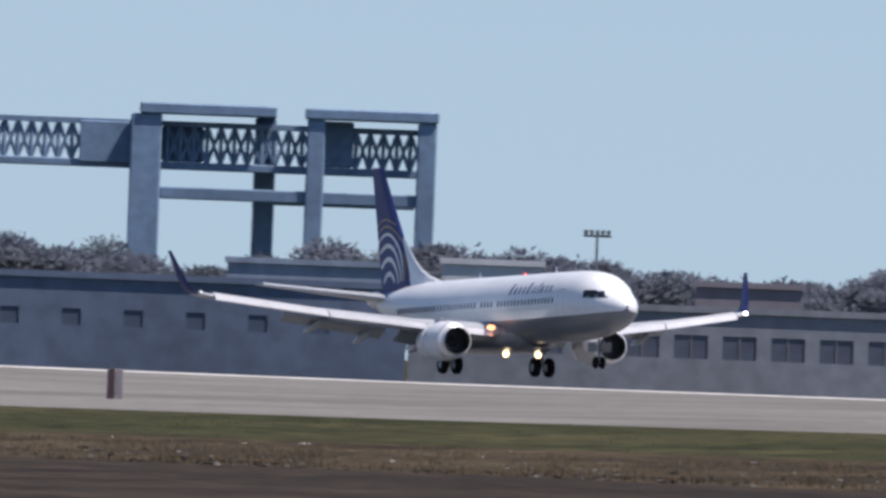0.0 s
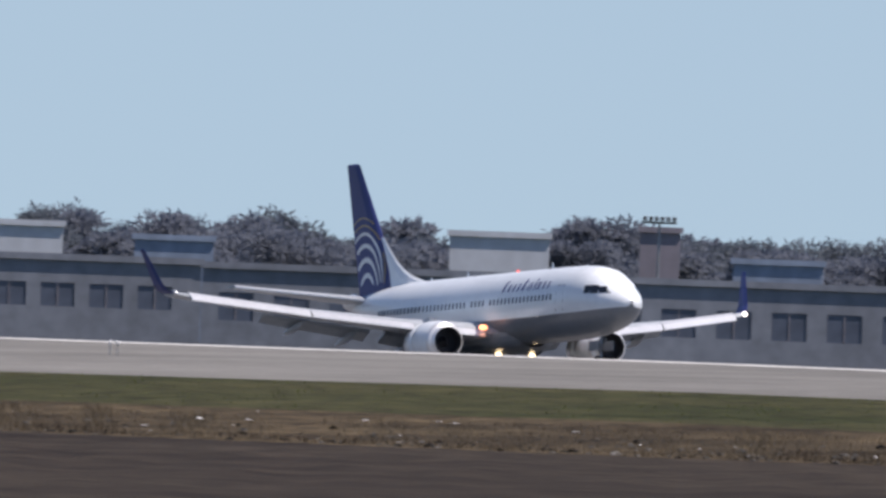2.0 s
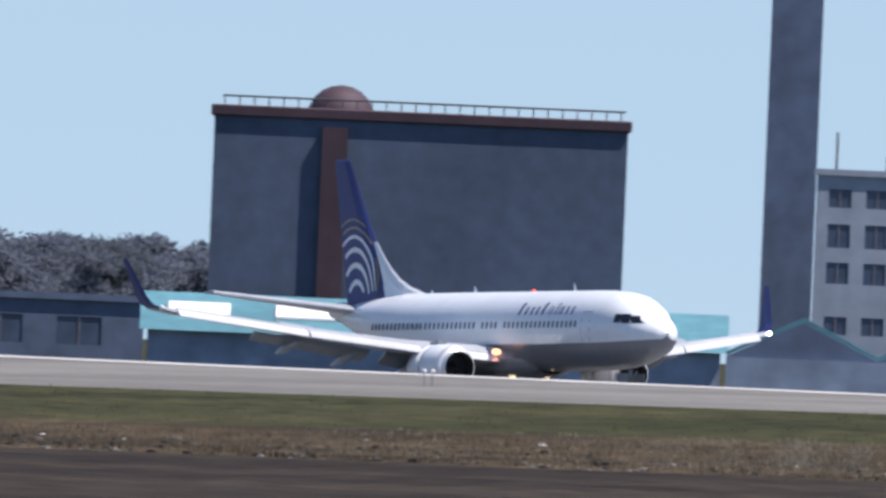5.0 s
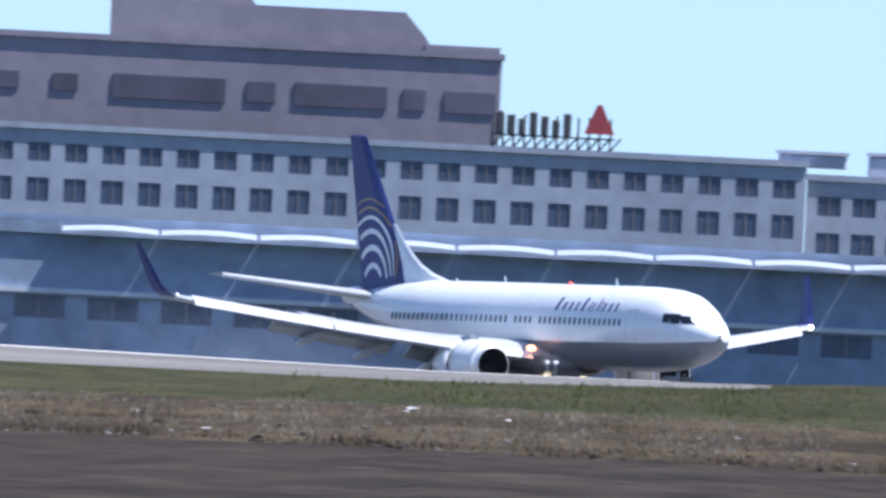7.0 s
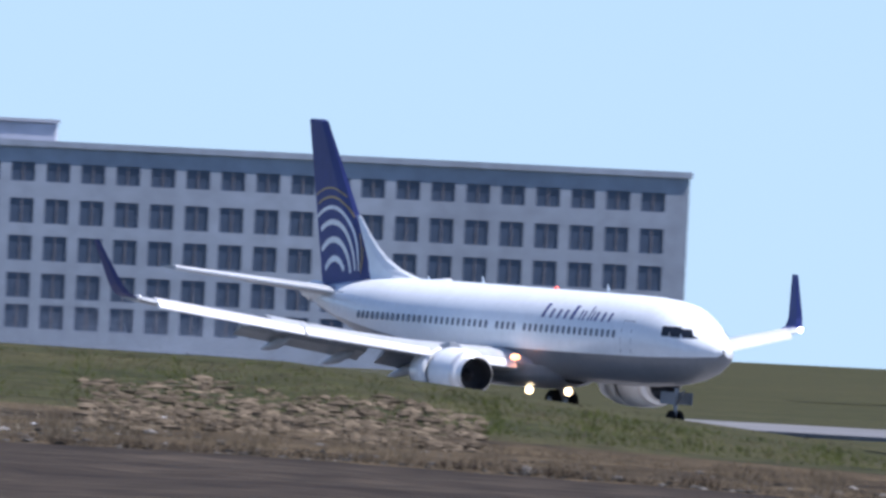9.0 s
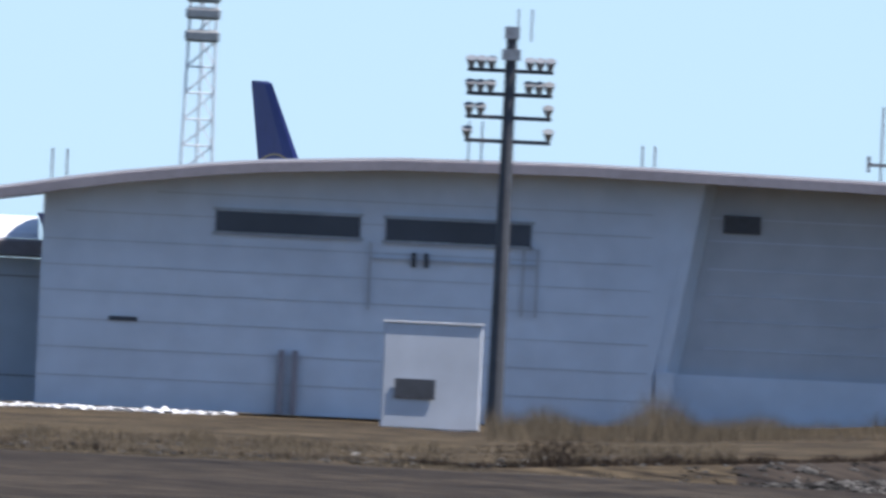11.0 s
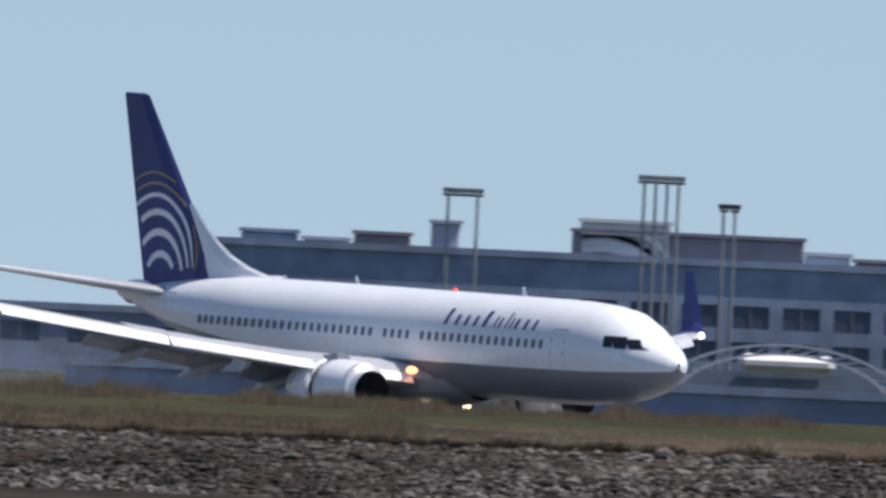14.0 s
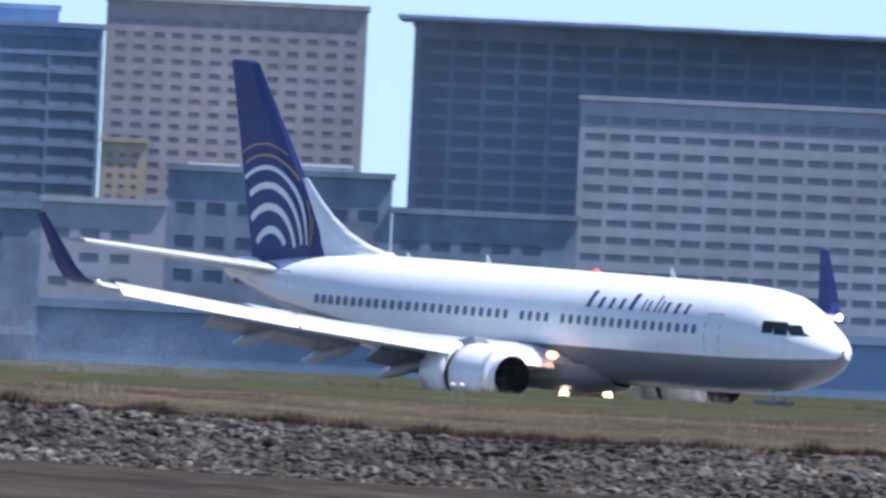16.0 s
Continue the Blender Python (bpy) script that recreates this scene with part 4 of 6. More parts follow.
def gantry():
    D = 4300.0
    k = D / FOCAL
    th = root("gantry_crane", facing(-400, D, -0.06), "blue-grey steel gantry crane with two portals", "crane")

    def X(u):
        return (u + 400) * k

    def Z(e):
        return EYE.z + e * k + 0.06

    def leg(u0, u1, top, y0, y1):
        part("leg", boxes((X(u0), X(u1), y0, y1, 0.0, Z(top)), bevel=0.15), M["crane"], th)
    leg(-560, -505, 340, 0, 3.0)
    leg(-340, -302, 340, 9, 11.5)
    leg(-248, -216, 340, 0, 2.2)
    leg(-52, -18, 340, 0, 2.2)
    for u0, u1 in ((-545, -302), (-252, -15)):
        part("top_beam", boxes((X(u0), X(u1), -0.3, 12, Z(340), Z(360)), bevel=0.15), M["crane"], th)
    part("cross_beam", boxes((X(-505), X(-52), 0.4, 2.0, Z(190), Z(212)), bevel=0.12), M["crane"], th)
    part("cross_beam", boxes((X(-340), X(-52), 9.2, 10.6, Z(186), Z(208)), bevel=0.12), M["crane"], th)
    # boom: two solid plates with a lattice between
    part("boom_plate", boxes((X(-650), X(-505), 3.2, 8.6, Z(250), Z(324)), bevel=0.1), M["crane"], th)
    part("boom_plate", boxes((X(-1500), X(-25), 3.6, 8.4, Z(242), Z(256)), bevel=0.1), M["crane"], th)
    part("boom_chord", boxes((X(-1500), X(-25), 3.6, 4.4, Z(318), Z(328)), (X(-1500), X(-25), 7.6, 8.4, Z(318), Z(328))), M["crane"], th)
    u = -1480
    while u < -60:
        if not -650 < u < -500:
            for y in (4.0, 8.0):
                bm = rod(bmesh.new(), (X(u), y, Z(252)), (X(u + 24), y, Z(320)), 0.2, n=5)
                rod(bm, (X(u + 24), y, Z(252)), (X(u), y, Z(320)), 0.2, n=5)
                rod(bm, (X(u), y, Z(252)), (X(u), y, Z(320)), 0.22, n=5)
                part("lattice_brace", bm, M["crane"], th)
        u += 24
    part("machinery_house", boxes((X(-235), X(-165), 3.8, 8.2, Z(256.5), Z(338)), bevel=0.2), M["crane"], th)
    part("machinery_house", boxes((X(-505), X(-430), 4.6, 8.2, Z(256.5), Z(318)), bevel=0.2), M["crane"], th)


gantry()
# the warehouse's dark blue wall colour includes the shade on its front
building("brick_warehouse", "long brick warehouse, its shaded front put into dark blue walls", -1500, -60, 44, 3050, 26, "navy_wall", (60, 110, 34, 12), [(-40, -10)], glass="warehouse_pane", bar=False)
building("tan_terminal", "long low tan concrete building with dark windows", -55, 1300, 24, 3000, 24, "tan", (40, 86, 60, 15), [(-58, -16)], glass="tan_pane")
building("tan_terminal", "long low tan concrete building with dark windows", 1302, 2700, 20, 3000, 24, "tan", (30, 98, 62, 14), [(-72, -22)], glass="tan_pane")
building("blue_shed", "blue-grey metal shed beside the tan building", 2705, 3500, -4, 3010, 22, "slate", (60, 150, 90, 4), [(-90, -30)])
building("blue_shed", "dark blue-grey metal shed below bare trees", 3504, 4118, -16, 3020, 22, "navy_wall", (40, 140, 80, 4), [(-95, -45)])
for a, b, top in ((3560, 3652, 4), (3702, 3815, 12)):
    building("dark_shed", "narrow dark teal shed beyond the runway", a, b, top, 2985, 8, "teal_dark", group="dark teal sheds")
# no building known here: the block's blue-grey imitates a bank of haze
building("haze_block", "blue-grey block added to stand for haze beyond the runway", 13140, 13618, -28, 2900, 20, "slate", (20, 80, 50, 5), [(-90, -60)])
for a, b, top in ((0, 178, 94), (868, 1053, 83), (1737, 1914, 93), (2581, 2785, 87)):
    building("white_storage_hall", "plain white storage hall with a flat roof", a, b, top, 3350, 18, "pale", group="storage halls")
rt = random.Random(5)
uu, i = -1500, 0
while uu < 4250:
    big = 0.9 + 0.1 * math.sin(uu * 0.006 + 1.0)
    high = rt.uniform(95, 150) * big + 103
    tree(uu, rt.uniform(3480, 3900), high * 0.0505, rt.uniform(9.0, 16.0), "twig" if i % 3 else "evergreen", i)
    uu += rt.uniform(34, 62)
    i += 1
uu = 13080
while uu < 13680:
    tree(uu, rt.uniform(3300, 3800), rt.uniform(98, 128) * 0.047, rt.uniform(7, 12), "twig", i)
    uu += rt.uniform(24, 44)
    i += 1
for k_, (a, b, top) in enumerate(((-380, -100, 82), (450, 640, 70), (1180, 1320, 66), (2074, 2145, 112), (2240, 2400, 62))):
    building("house", "small dark house with a flat roof among the trees", a, b, top, 3440, 12, "taupe" if k_ % 2 else "slate", group="houses among the trees")


def floodlight(u, top, dist, wide, base=-0.06, legs=1, arms=1):
    """A mast with a head of lamps."""
    k = dist / FOCAL
    th = root("floodlight_mast", facing(u, dist, base), "tall steel floodlight mast with a wide lamp head", "light mast", "floodlight masts")
    h = EYE.z + top * k - base
    for j in range(legs):
        x = (j - (legs - 1) / 2) * wide * k * 0.72 / max(1, legs - 1)
        part("pole", rod(bmesh.new(), (x, 0, 0), (x, 0, h - 0.4), 0.15, 0.09, 8), M["galv"], th)
    part("platform", boxes((-wide * k / 2, wide * k / 2, -0.5, 0.5, h - 0.40, h - 0.24), bevel=0.04), M["post"], th)
    n = max(4, int(wide / 9))
    for j in range(n):
        x = (j + 0.5) / n * wide * k - wide * k / 2
        part("lamp_head", boxes((x - 0.15, x + 0.15, -0.65, -0.25, h - 0.20, h + 0.14), (x - 0.03, x + 0.03, -0.5, -0.4, h - 0.25, h - 0.19), bevel=0.03), M["post"], th)
    return th


for u, top, w in ((272, 160, 50), (2107, 137, 62), (2770, 134, 60), (3087, 130, 46), (3397, 118, 46)):
    floodlight(u, top, 3330, w)


def gable_hall(name, label, u0, u1, eave, ridge, dist, depth, wall, roof, strips=()):
    """A hall whose long roof slopes towards the eye."""
    k = dist / FOCAL
    w, he, hr = (u1 - u0) * k, EYE.z + eave * k + 0.06, EYE.z + ridge * k + 0.06
    th = root(name, facing((u0 + u1) / 2, dist, -0.06) @ pose(-w / 2, 0, 0), label, "building")
    part("wall", facade(w, he, depth, [], []), M[wall], th)
    bm = bmesh.new()
    loft(bm, [[Vector((x, y, z)) for y, z in ((-0.5, he + 0.02), (depth / 2, hr), (depth + 0.5, he + 0.02), (depth / 2, hr - 0.4))] for x in (-0.5, w + 0.5)])
    part("roof", bm, M[roof], th)
    for a, b in strips:
        x0, x1 = (a - u0) * k, (b - u0) * k
        bm = bmesh.new()
        pts = []
        for f in (0.38, 0.68):
            y, z = -0.5 + f * (depth / 2 + 0.5), he + f * (hr - he)
            pts.append((y, z))
        loft(bm, [[Vector((x, y, z + o)) for (y, z), o in ((pts[0], 0.05), (pts[1], 0.05), (pts[1], 0.2), (pts[0], 0.2))] for x in (x0, x1)])
        part("skylight", bm, M["roofing"], th, "white rooflight")
    return th


def silo():
    D = 2950.0
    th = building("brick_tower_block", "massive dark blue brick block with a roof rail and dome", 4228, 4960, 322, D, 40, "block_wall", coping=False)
    k = D / FOCAL
    h = HIGH[th.name]
    w = (4960 - 4228) * k
    part("roof_edge", boxes((-0.25, w + 0.25, -0.25, 40.2, h + 0.004, h + 0.75), bevel=0.08), M["maroon"], th, "dark maroon roof band")
    part("pilaster", boxes(((4420 - 4228) * k, (4465 - 4228) * k, -0.5, 0.0, 0, h - 0.5)), M["maroon"], th)
    bm = bmesh.new()
    bmesh.ops.create_uvsphere(bm, u_segments=20, v_segments=10, radius=1.0, matrix=pose((4450 - 4228) * k, 8, h + 0.2) @ Matrix.Diagonal((60 * k, 60 * k, 58 * k, 1)))
    part("dome", bm, M["maroon"], th, "dark maroon dome", smooth=True)
    for a in np.arange(4245, 4960, 26):
        part("rail_post", rod(bmesh.new(), ((a - 4228) * k, 0.5, h + 0.74), ((a - 4228) * k, 0.5, h + 1.35), 0.05), M["post"], th)
    part("rail", rod(bmesh.new(), (0.5, 0.5, h + 1.35), ((4955 - 4228) * k, 0.5, h + 1.35), 0.07), M["post"], th)


silo()
gable_hall("teal_roofed_hall", "long blue hall with a teal roof and white rooflights", 4125, 5140, -62, 6, 2700, 18, "slate", "teal",
           [(4160 + i * 190, 4270 + i * 190) for i in range(5)])
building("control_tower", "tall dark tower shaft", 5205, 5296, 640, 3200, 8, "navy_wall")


def teal_gables():
    D = 2650.0
    k = D / FOCAL
    u0 = 5150
    w = (5600 - u0) * k
    th = root("gabled_shed", facing((u0 + 5600) / 2, D, -0.06) @ pose(-w / 2, 0, 0), "dark shed with twin teal gabled roofs", "building")
    he = EYE.z - 66 * k + 0.06
    part("wall", facade(w, he, 20, [], []), M["slate"], th)
    for a, b in ((5150, 5420), (5420, 5600)):
        x0, x1 = (a - u0) * k, (b - u0) * k
        z1 = he + (64 if b < 5500 else 52) * k
        bm = bmesh.new()
        loft(bm, [[Vector((x, y, z)) for x, z in ((x0, he + 0.01), ((x0 + x1) / 2, z1), (x1, he + 0.01))] for y in (0.4, 19.5)])
        part("gable", bm, M["navy_wall"], th)
        bm = bmesh.new()
        loft(bm, [[Vector((x, y, z)) for x, z in ((x0, he + 0.05), ((x0 + x1) / 2, z1 + 0.02), (x1, he + 0.05), (x1, he + 0.3), ((x0 + x1) / 2, z1 + 0.35), (x0, he + 0.3))] for y in (0.6, 20)])
        part("roof", bm, M["teal"], th)


teal_gables()

# long white office blocks and the taupe block on top of them
left = building("office_block", "long white office block with rows of dark square windows", 5298, 7424, 262, 3150, 30, "office", (22, 66, 40, 32),
                [(-20, 12), (70, 108), (134, 176), (205, 238)])
right = building("office_block", "long white office block with many rows of dark square windows", 7426, 9700, 240, 3160, 30, "office", (20, 62, 42, 36),
                 [(-82, -40), (-28, 16), (38, 82), (104, 148), (178, 212)])
for a, b, t, m in ((5570, 5830, 326, "office"), (7375, 7495, 285, "grey_wall")):
    roof_box(left, a, b, t, 5298, 3150, m)
for a, b, t, m in ((7532, 7782, 288, "grey_wall"), (8179, 8289, 262, "taupe"), (8328, 8578, 283, "grey_wall"), (8900, 8950, 245, "grey_wall")):
    roof_box(right, a, b, t, 7426, 3160, m)
for a, b, low, hi in ((5330, 5345, 240, 340), (5420, 5440, 262, 300)):
    k3 = 3150 / FOCAL
    part("roof_mast", rod(bmesh.new(), ((a - 5298) * k3, 3, HIGH[left.name]), ((a - 5298) * k3, 3, EYE.z + hi * k3), 0.1), M["post"], left)


def taupe_block():
    D = 3200.0
    k = D / FOCAL
    th = building("taupe_hotel_block", "stepped taupe block with dark strip windows behind the white offices", 5838, 6876, 424, D, 34, "taupe", None)
    u0 = 5838
    z = HIGH[th.name]
    for a, b, lo, hi in ((50, 96, 334, 364), (150, 186, 334, 364), (246, 290, 334, 364), (352, 552, 326, 368), (590, 640, 330, 366), (674, 838, 328, 368), (866, 906, 330, 366), (940, 1030, 328, 366)):
        part("window", boxes((a * k, b * k, -0.12, 0.2, EYE.z + lo * k, EYE.z + hi * k)), M["taupe_pane"], th)
    for a, b, t, y in ((6180, 6740, 502, 2), (6180, 6460, 520, 4), (6200, 6330, 640, 8)):
        bm = bmesh.new()
        x0, x1, z1 = (a - u0) * k, (b - u0) * k, EYE.z + t * k
        loft(bm, [[Vector((x, yy, zz)) for x, zz in ((x0, z + 0.01), (x0, z1), (x1 - 1.6, z1), (x1, z1 - 1.8), (x1 + 0.8, z + 0.01))] for yy in (y, y + 16)])
        part("upper_storey", bm, M["taupe"] if t < 600 else M["navy_wall"], th)
    part("plinth", boxes(((6740 - u0) * k, (6872 - u0) * k, 0.5, 12, z + 0.01, z + 0.9)), M["taupe"], th)


taupe_block()


def roof_sign():
    D = 3140.0
    k = D / FOCAL
    th = root("roof_sign", facing(6975, D, EYE.z + 262 * k + 0.4), "dark roof sign on a lattice with a red triangle emblem", "sign")
    for i in range(7):
        x = (-105 + i * 20) * k
        part("sign_bar", boxes((x, x + 14 * k, -0.2, 0.1, 22 * k, 64 * k - (i % 3) * 6 * k), bevel=0.1), M["post"], th)
    bm = bmesh.new()
    loft(bm, [[Vector((x * k, y, z * k)) for x, z in ((52, 30), (74, 82), (82, 82), (106, 30))] for y in (-0.25, 0.1)])
    part("emblem", bm, M["red"], th, "red triangle emblem")
    for i in range(12):
        x = (-110 + i * 19) * k
        bm = rod(bmesh.new(), (x, 0.3, 0), (x, 0.3, 58 * k), 0.09)
        rod(bm, (x, 0.3, 0), (x + 19 * k, 0.3, 24 * k), 0.07)
        part("sign_post", bm, M["post"], th)
    part("sign_rail", boxes((-110 * k, 108 * k, 0.2, 0.4, 20 * k, 23 * k)), M["post"], th)


roof_sign()


def spire():
    D = 3700.0
    k = D / FOCAL
    th = root("clock_tower", facing(7600, D, -0.06), "slender grey stone tower with a pointed lantern and spire", "tower")
    prev = 0.0
    for w, top in ((60, 312), (50, 336)):
        z = EYE.z + top * k
        part("stage", boxes((-w * k / 2, w * k / 2, -w * k / 2, w * k / 2, prev, z), bevel=0.3), M["grey_wall"], th)
        prev = z + 0.004
    for i in range(4):
        x, y = (-1, 1, 1, -1)[i] * 27 * k, (-1, -1, 1, 1)[i] * 27 * k
        part("pinnacle", rod(bmesh.new(), (x, y, EYE.z + 312 * k), (x, y, EYE.z + 344 * k), 2.5 * k, 0.05, 6), M["grey_wall"], th)
    part("lantern", rod(bmesh.new(), (0, 0, prev), (0, 0, EYE.z + 362 * k), 20 * k, 13 * k, 8), M["slate"], th)
    part("lantern_top", rod(bmesh.new(), (0, 0, EYE.z + 362 * k), (0, 0, EYE.z + 398 * k), 12 * k, 7 * k, 8), M["grey_wall"], th)
    part("spire", rod(bmesh.new(), (0, 0, EYE.z + 398 * k), (0, 0, EYE.z + 424 * k), 6 * k, 2 * k, 8), M["slate"], th)
    for x in (-6, 5):
        part("finial", rod(bmesh.new(), (x * k, 0, EYE.z + 395 * k), (x * 0.8 * k, 0, EYE.z + 448 * k), 0.12, 0.05, 6), M["grey_wall"], th)


spire()
for u, w, t in ((7928, 46, 262), (8110, 50, 268)):
    k3 = 3500 / FOCAL
    th = root("roof_dome", facing(u, 3500, -0.06), "low grey dome on a drum behind the offices", "dome")
    part("drum", rod(bmesh.new(), (0, 0, 0), (0, 0, EYE.z + (t - 22) * k3), w * k3, n=20), M["grey_wall"], th)
    bm = bmesh.new()
    bmesh.ops.create_uvsphere(bm, u_segments=18, v_segments=10, radius=1.0, matrix=pose(0, 0, EYE.z + (t - 22) * k3) @ Matrix.Diagonal((w * k3, w * k3, 24 * k3, 1)))
    part("cap", bm, M["grey_wall"], th, smooth=True)


def concourse():
    """Low blue building before the offices, with a scalloped white canopy."""
    D = 2750.0
    k = D / FOCAL
    u0, u1 = 5585, 7690
    w = (u1 - u0) * k
    th = root("concourse", facing((u0 + u1) / 2, D, -0.06) @ pose(-w / 2, 0, 0), "low blue-grey concourse with a scalloped white canopy edge", "building")
    h = EYE.z + 78 * k + 0.06
    cols = [((60 + i * 130) * k, (150 + i * 130) * k) for i in range(15)]
    part("wall", facade(w, h, 24, cols, [(h * 0.32, h * 0.5)]), M["slate"], th)
    panes(th, cols, [(h * 0.32, h * 0.5)], M["pane"])
    part("sill", boxes((0, w, -0.35, 0.0, h * 0.52, h * 0.56)), M["pale"], th)
    n = 12
    part("flat_roof", boxes((0, 3 * w / n, -0.3, 6.2, h + 0.004, h + 0.8)), M["slate"], th)
    for i in range(3, n):
        x0 = (i * (w / n)) + 0.1
        ln = w / n - 0.2
        bm = bmesh.new()
        rings = []
        for f in np.linspace(0, 1, 9):
            z = h + 0.02 + 0.16 * math.sin(math.pi * f)
            rings.append([Vector((x0 + f * ln, y, z + o)) for y, o in ((-1.5, 0), (-1.5, 0.20), (6.0, 0.52), (6.0, 0.0))])
        loft(bm, rings)
        part("canopy", bm, M["office"], th, "curved white canopy shell")
    part("parapet", boxes((0, w, 6.5, 7.0, h + 0.004, h + 1.2)), M["slate"], th)


concourse()
building("service_block", "plain blue-grey service block at the end of the concourse", 7692, 7846, 129, 2760, 20, "slate", (30, 46, 24, 2), [(40, 90)])


# the low wing and the big curved-roof hall near the shore
HD = 1350.0
HK = HD / FOCAL
HZ = EYE.z - 252 * HK


def low_wing():
    u0, u1 = 10150, 11352
    w = (u1 - u0) * HK
    th = root("office_wing", facing((u0 + u1) / 2, HD, HZ) @ pose(-w / 2, 0, 0), "low silver-clad office wing with a curved white roof", "building")

    def X(u):
        return (u - u0) * HK

    def Z(e):
        return EYE.z + e * HK - HZ
    h = Z(2)
    a, b = Z(-166), Z(-96)
    cols = [(X(10806 + i * 92 + (14 if i > 2 else 0)), X(10806 + i * 92 + 78 + (14 if i > 2 else 0))) for i in range(6)]
    cols = [c for c in cols if c[1] < X(11350)]
    low = [(X(10200 + i * 96), X(10200 + i * 96 + 84)) for i in range(6)]
    part("wall", facade(w, h, 16, low + cols, [(a, b)]), M["hangar"], th)
    panes(th, low + cols, [(a, b)], M["green_pane"])
    for c0, c1 in low + cols:
        part("glazing_bar", boxes((c0, c1, 0.02, 0.078, (a + b) / 2 - 0.03, (a + b) / 2 + 0.03)), M["pale"], th)
    part("sign_band", boxes((X(10180), X(10778), -0.55, -0.004, Z(-74), Z(-8)), bevel=0.05), M["pale"], th, "projecting pale band above the windows")
    part("band_ledge", boxes((X(10170), X(10790), -0.75, -0.004, Z(-84), Z(-76))), M["fascia"], th)
    for e in (-206, -30):
        part("panel_joint", boxes((X(10800), X(11350), -0.03, -0.004, Z(e) - 0.02, Z(e) + 0.02)), M["fascia"], th)
    # barrel roof
    bm = bmesh.new()
    x0, x1 = X(10340), w + 0.2
    ring = [(-0.6, Z(37)), (-0.3, Z(46)), (0.8, Z(58)), (3.0, Z(70)), (7, Z(78)), (12, Z(78)), (16, Z(60)), (16, Z(37))]
    rings = []
    for x, f in ((x0, 0.15), (x0 + 0.5, 0.6), (x0 + 1.2, 0.88), (x0 + 2.2, 1.0), (x1 - 0.3, 0.97)):
        rings.append([Vector((x, y, Z(37) + (z - Z(37)) * f)) for y, z in ring])
    loft(bm, rings)
    part("roof", bm, M["roofing"], th, "bright white curved roof", smooth=False)
    part("soffit", boxes((x0 - 0.2, x1, -0.7, 15, Z(3), Z(36)), bevel=0.08), M["fascia"], th, "grey roof edge band")
    for u in (11150, 11170):
        part("roof_unit", boxes((X(u) - 0.3, X(u) + 0.25, -0.9, -0.2, Z(20), Z(52)), bevel=0.05), M["galv"], th)
    return th


low_wing()


def roof_level(u):
    return float(np.interp(u, [11261, 11450, 11700, 11960, 12300, 12840, 13261], [117, 152, 185, 202, 207, 200, 184]))


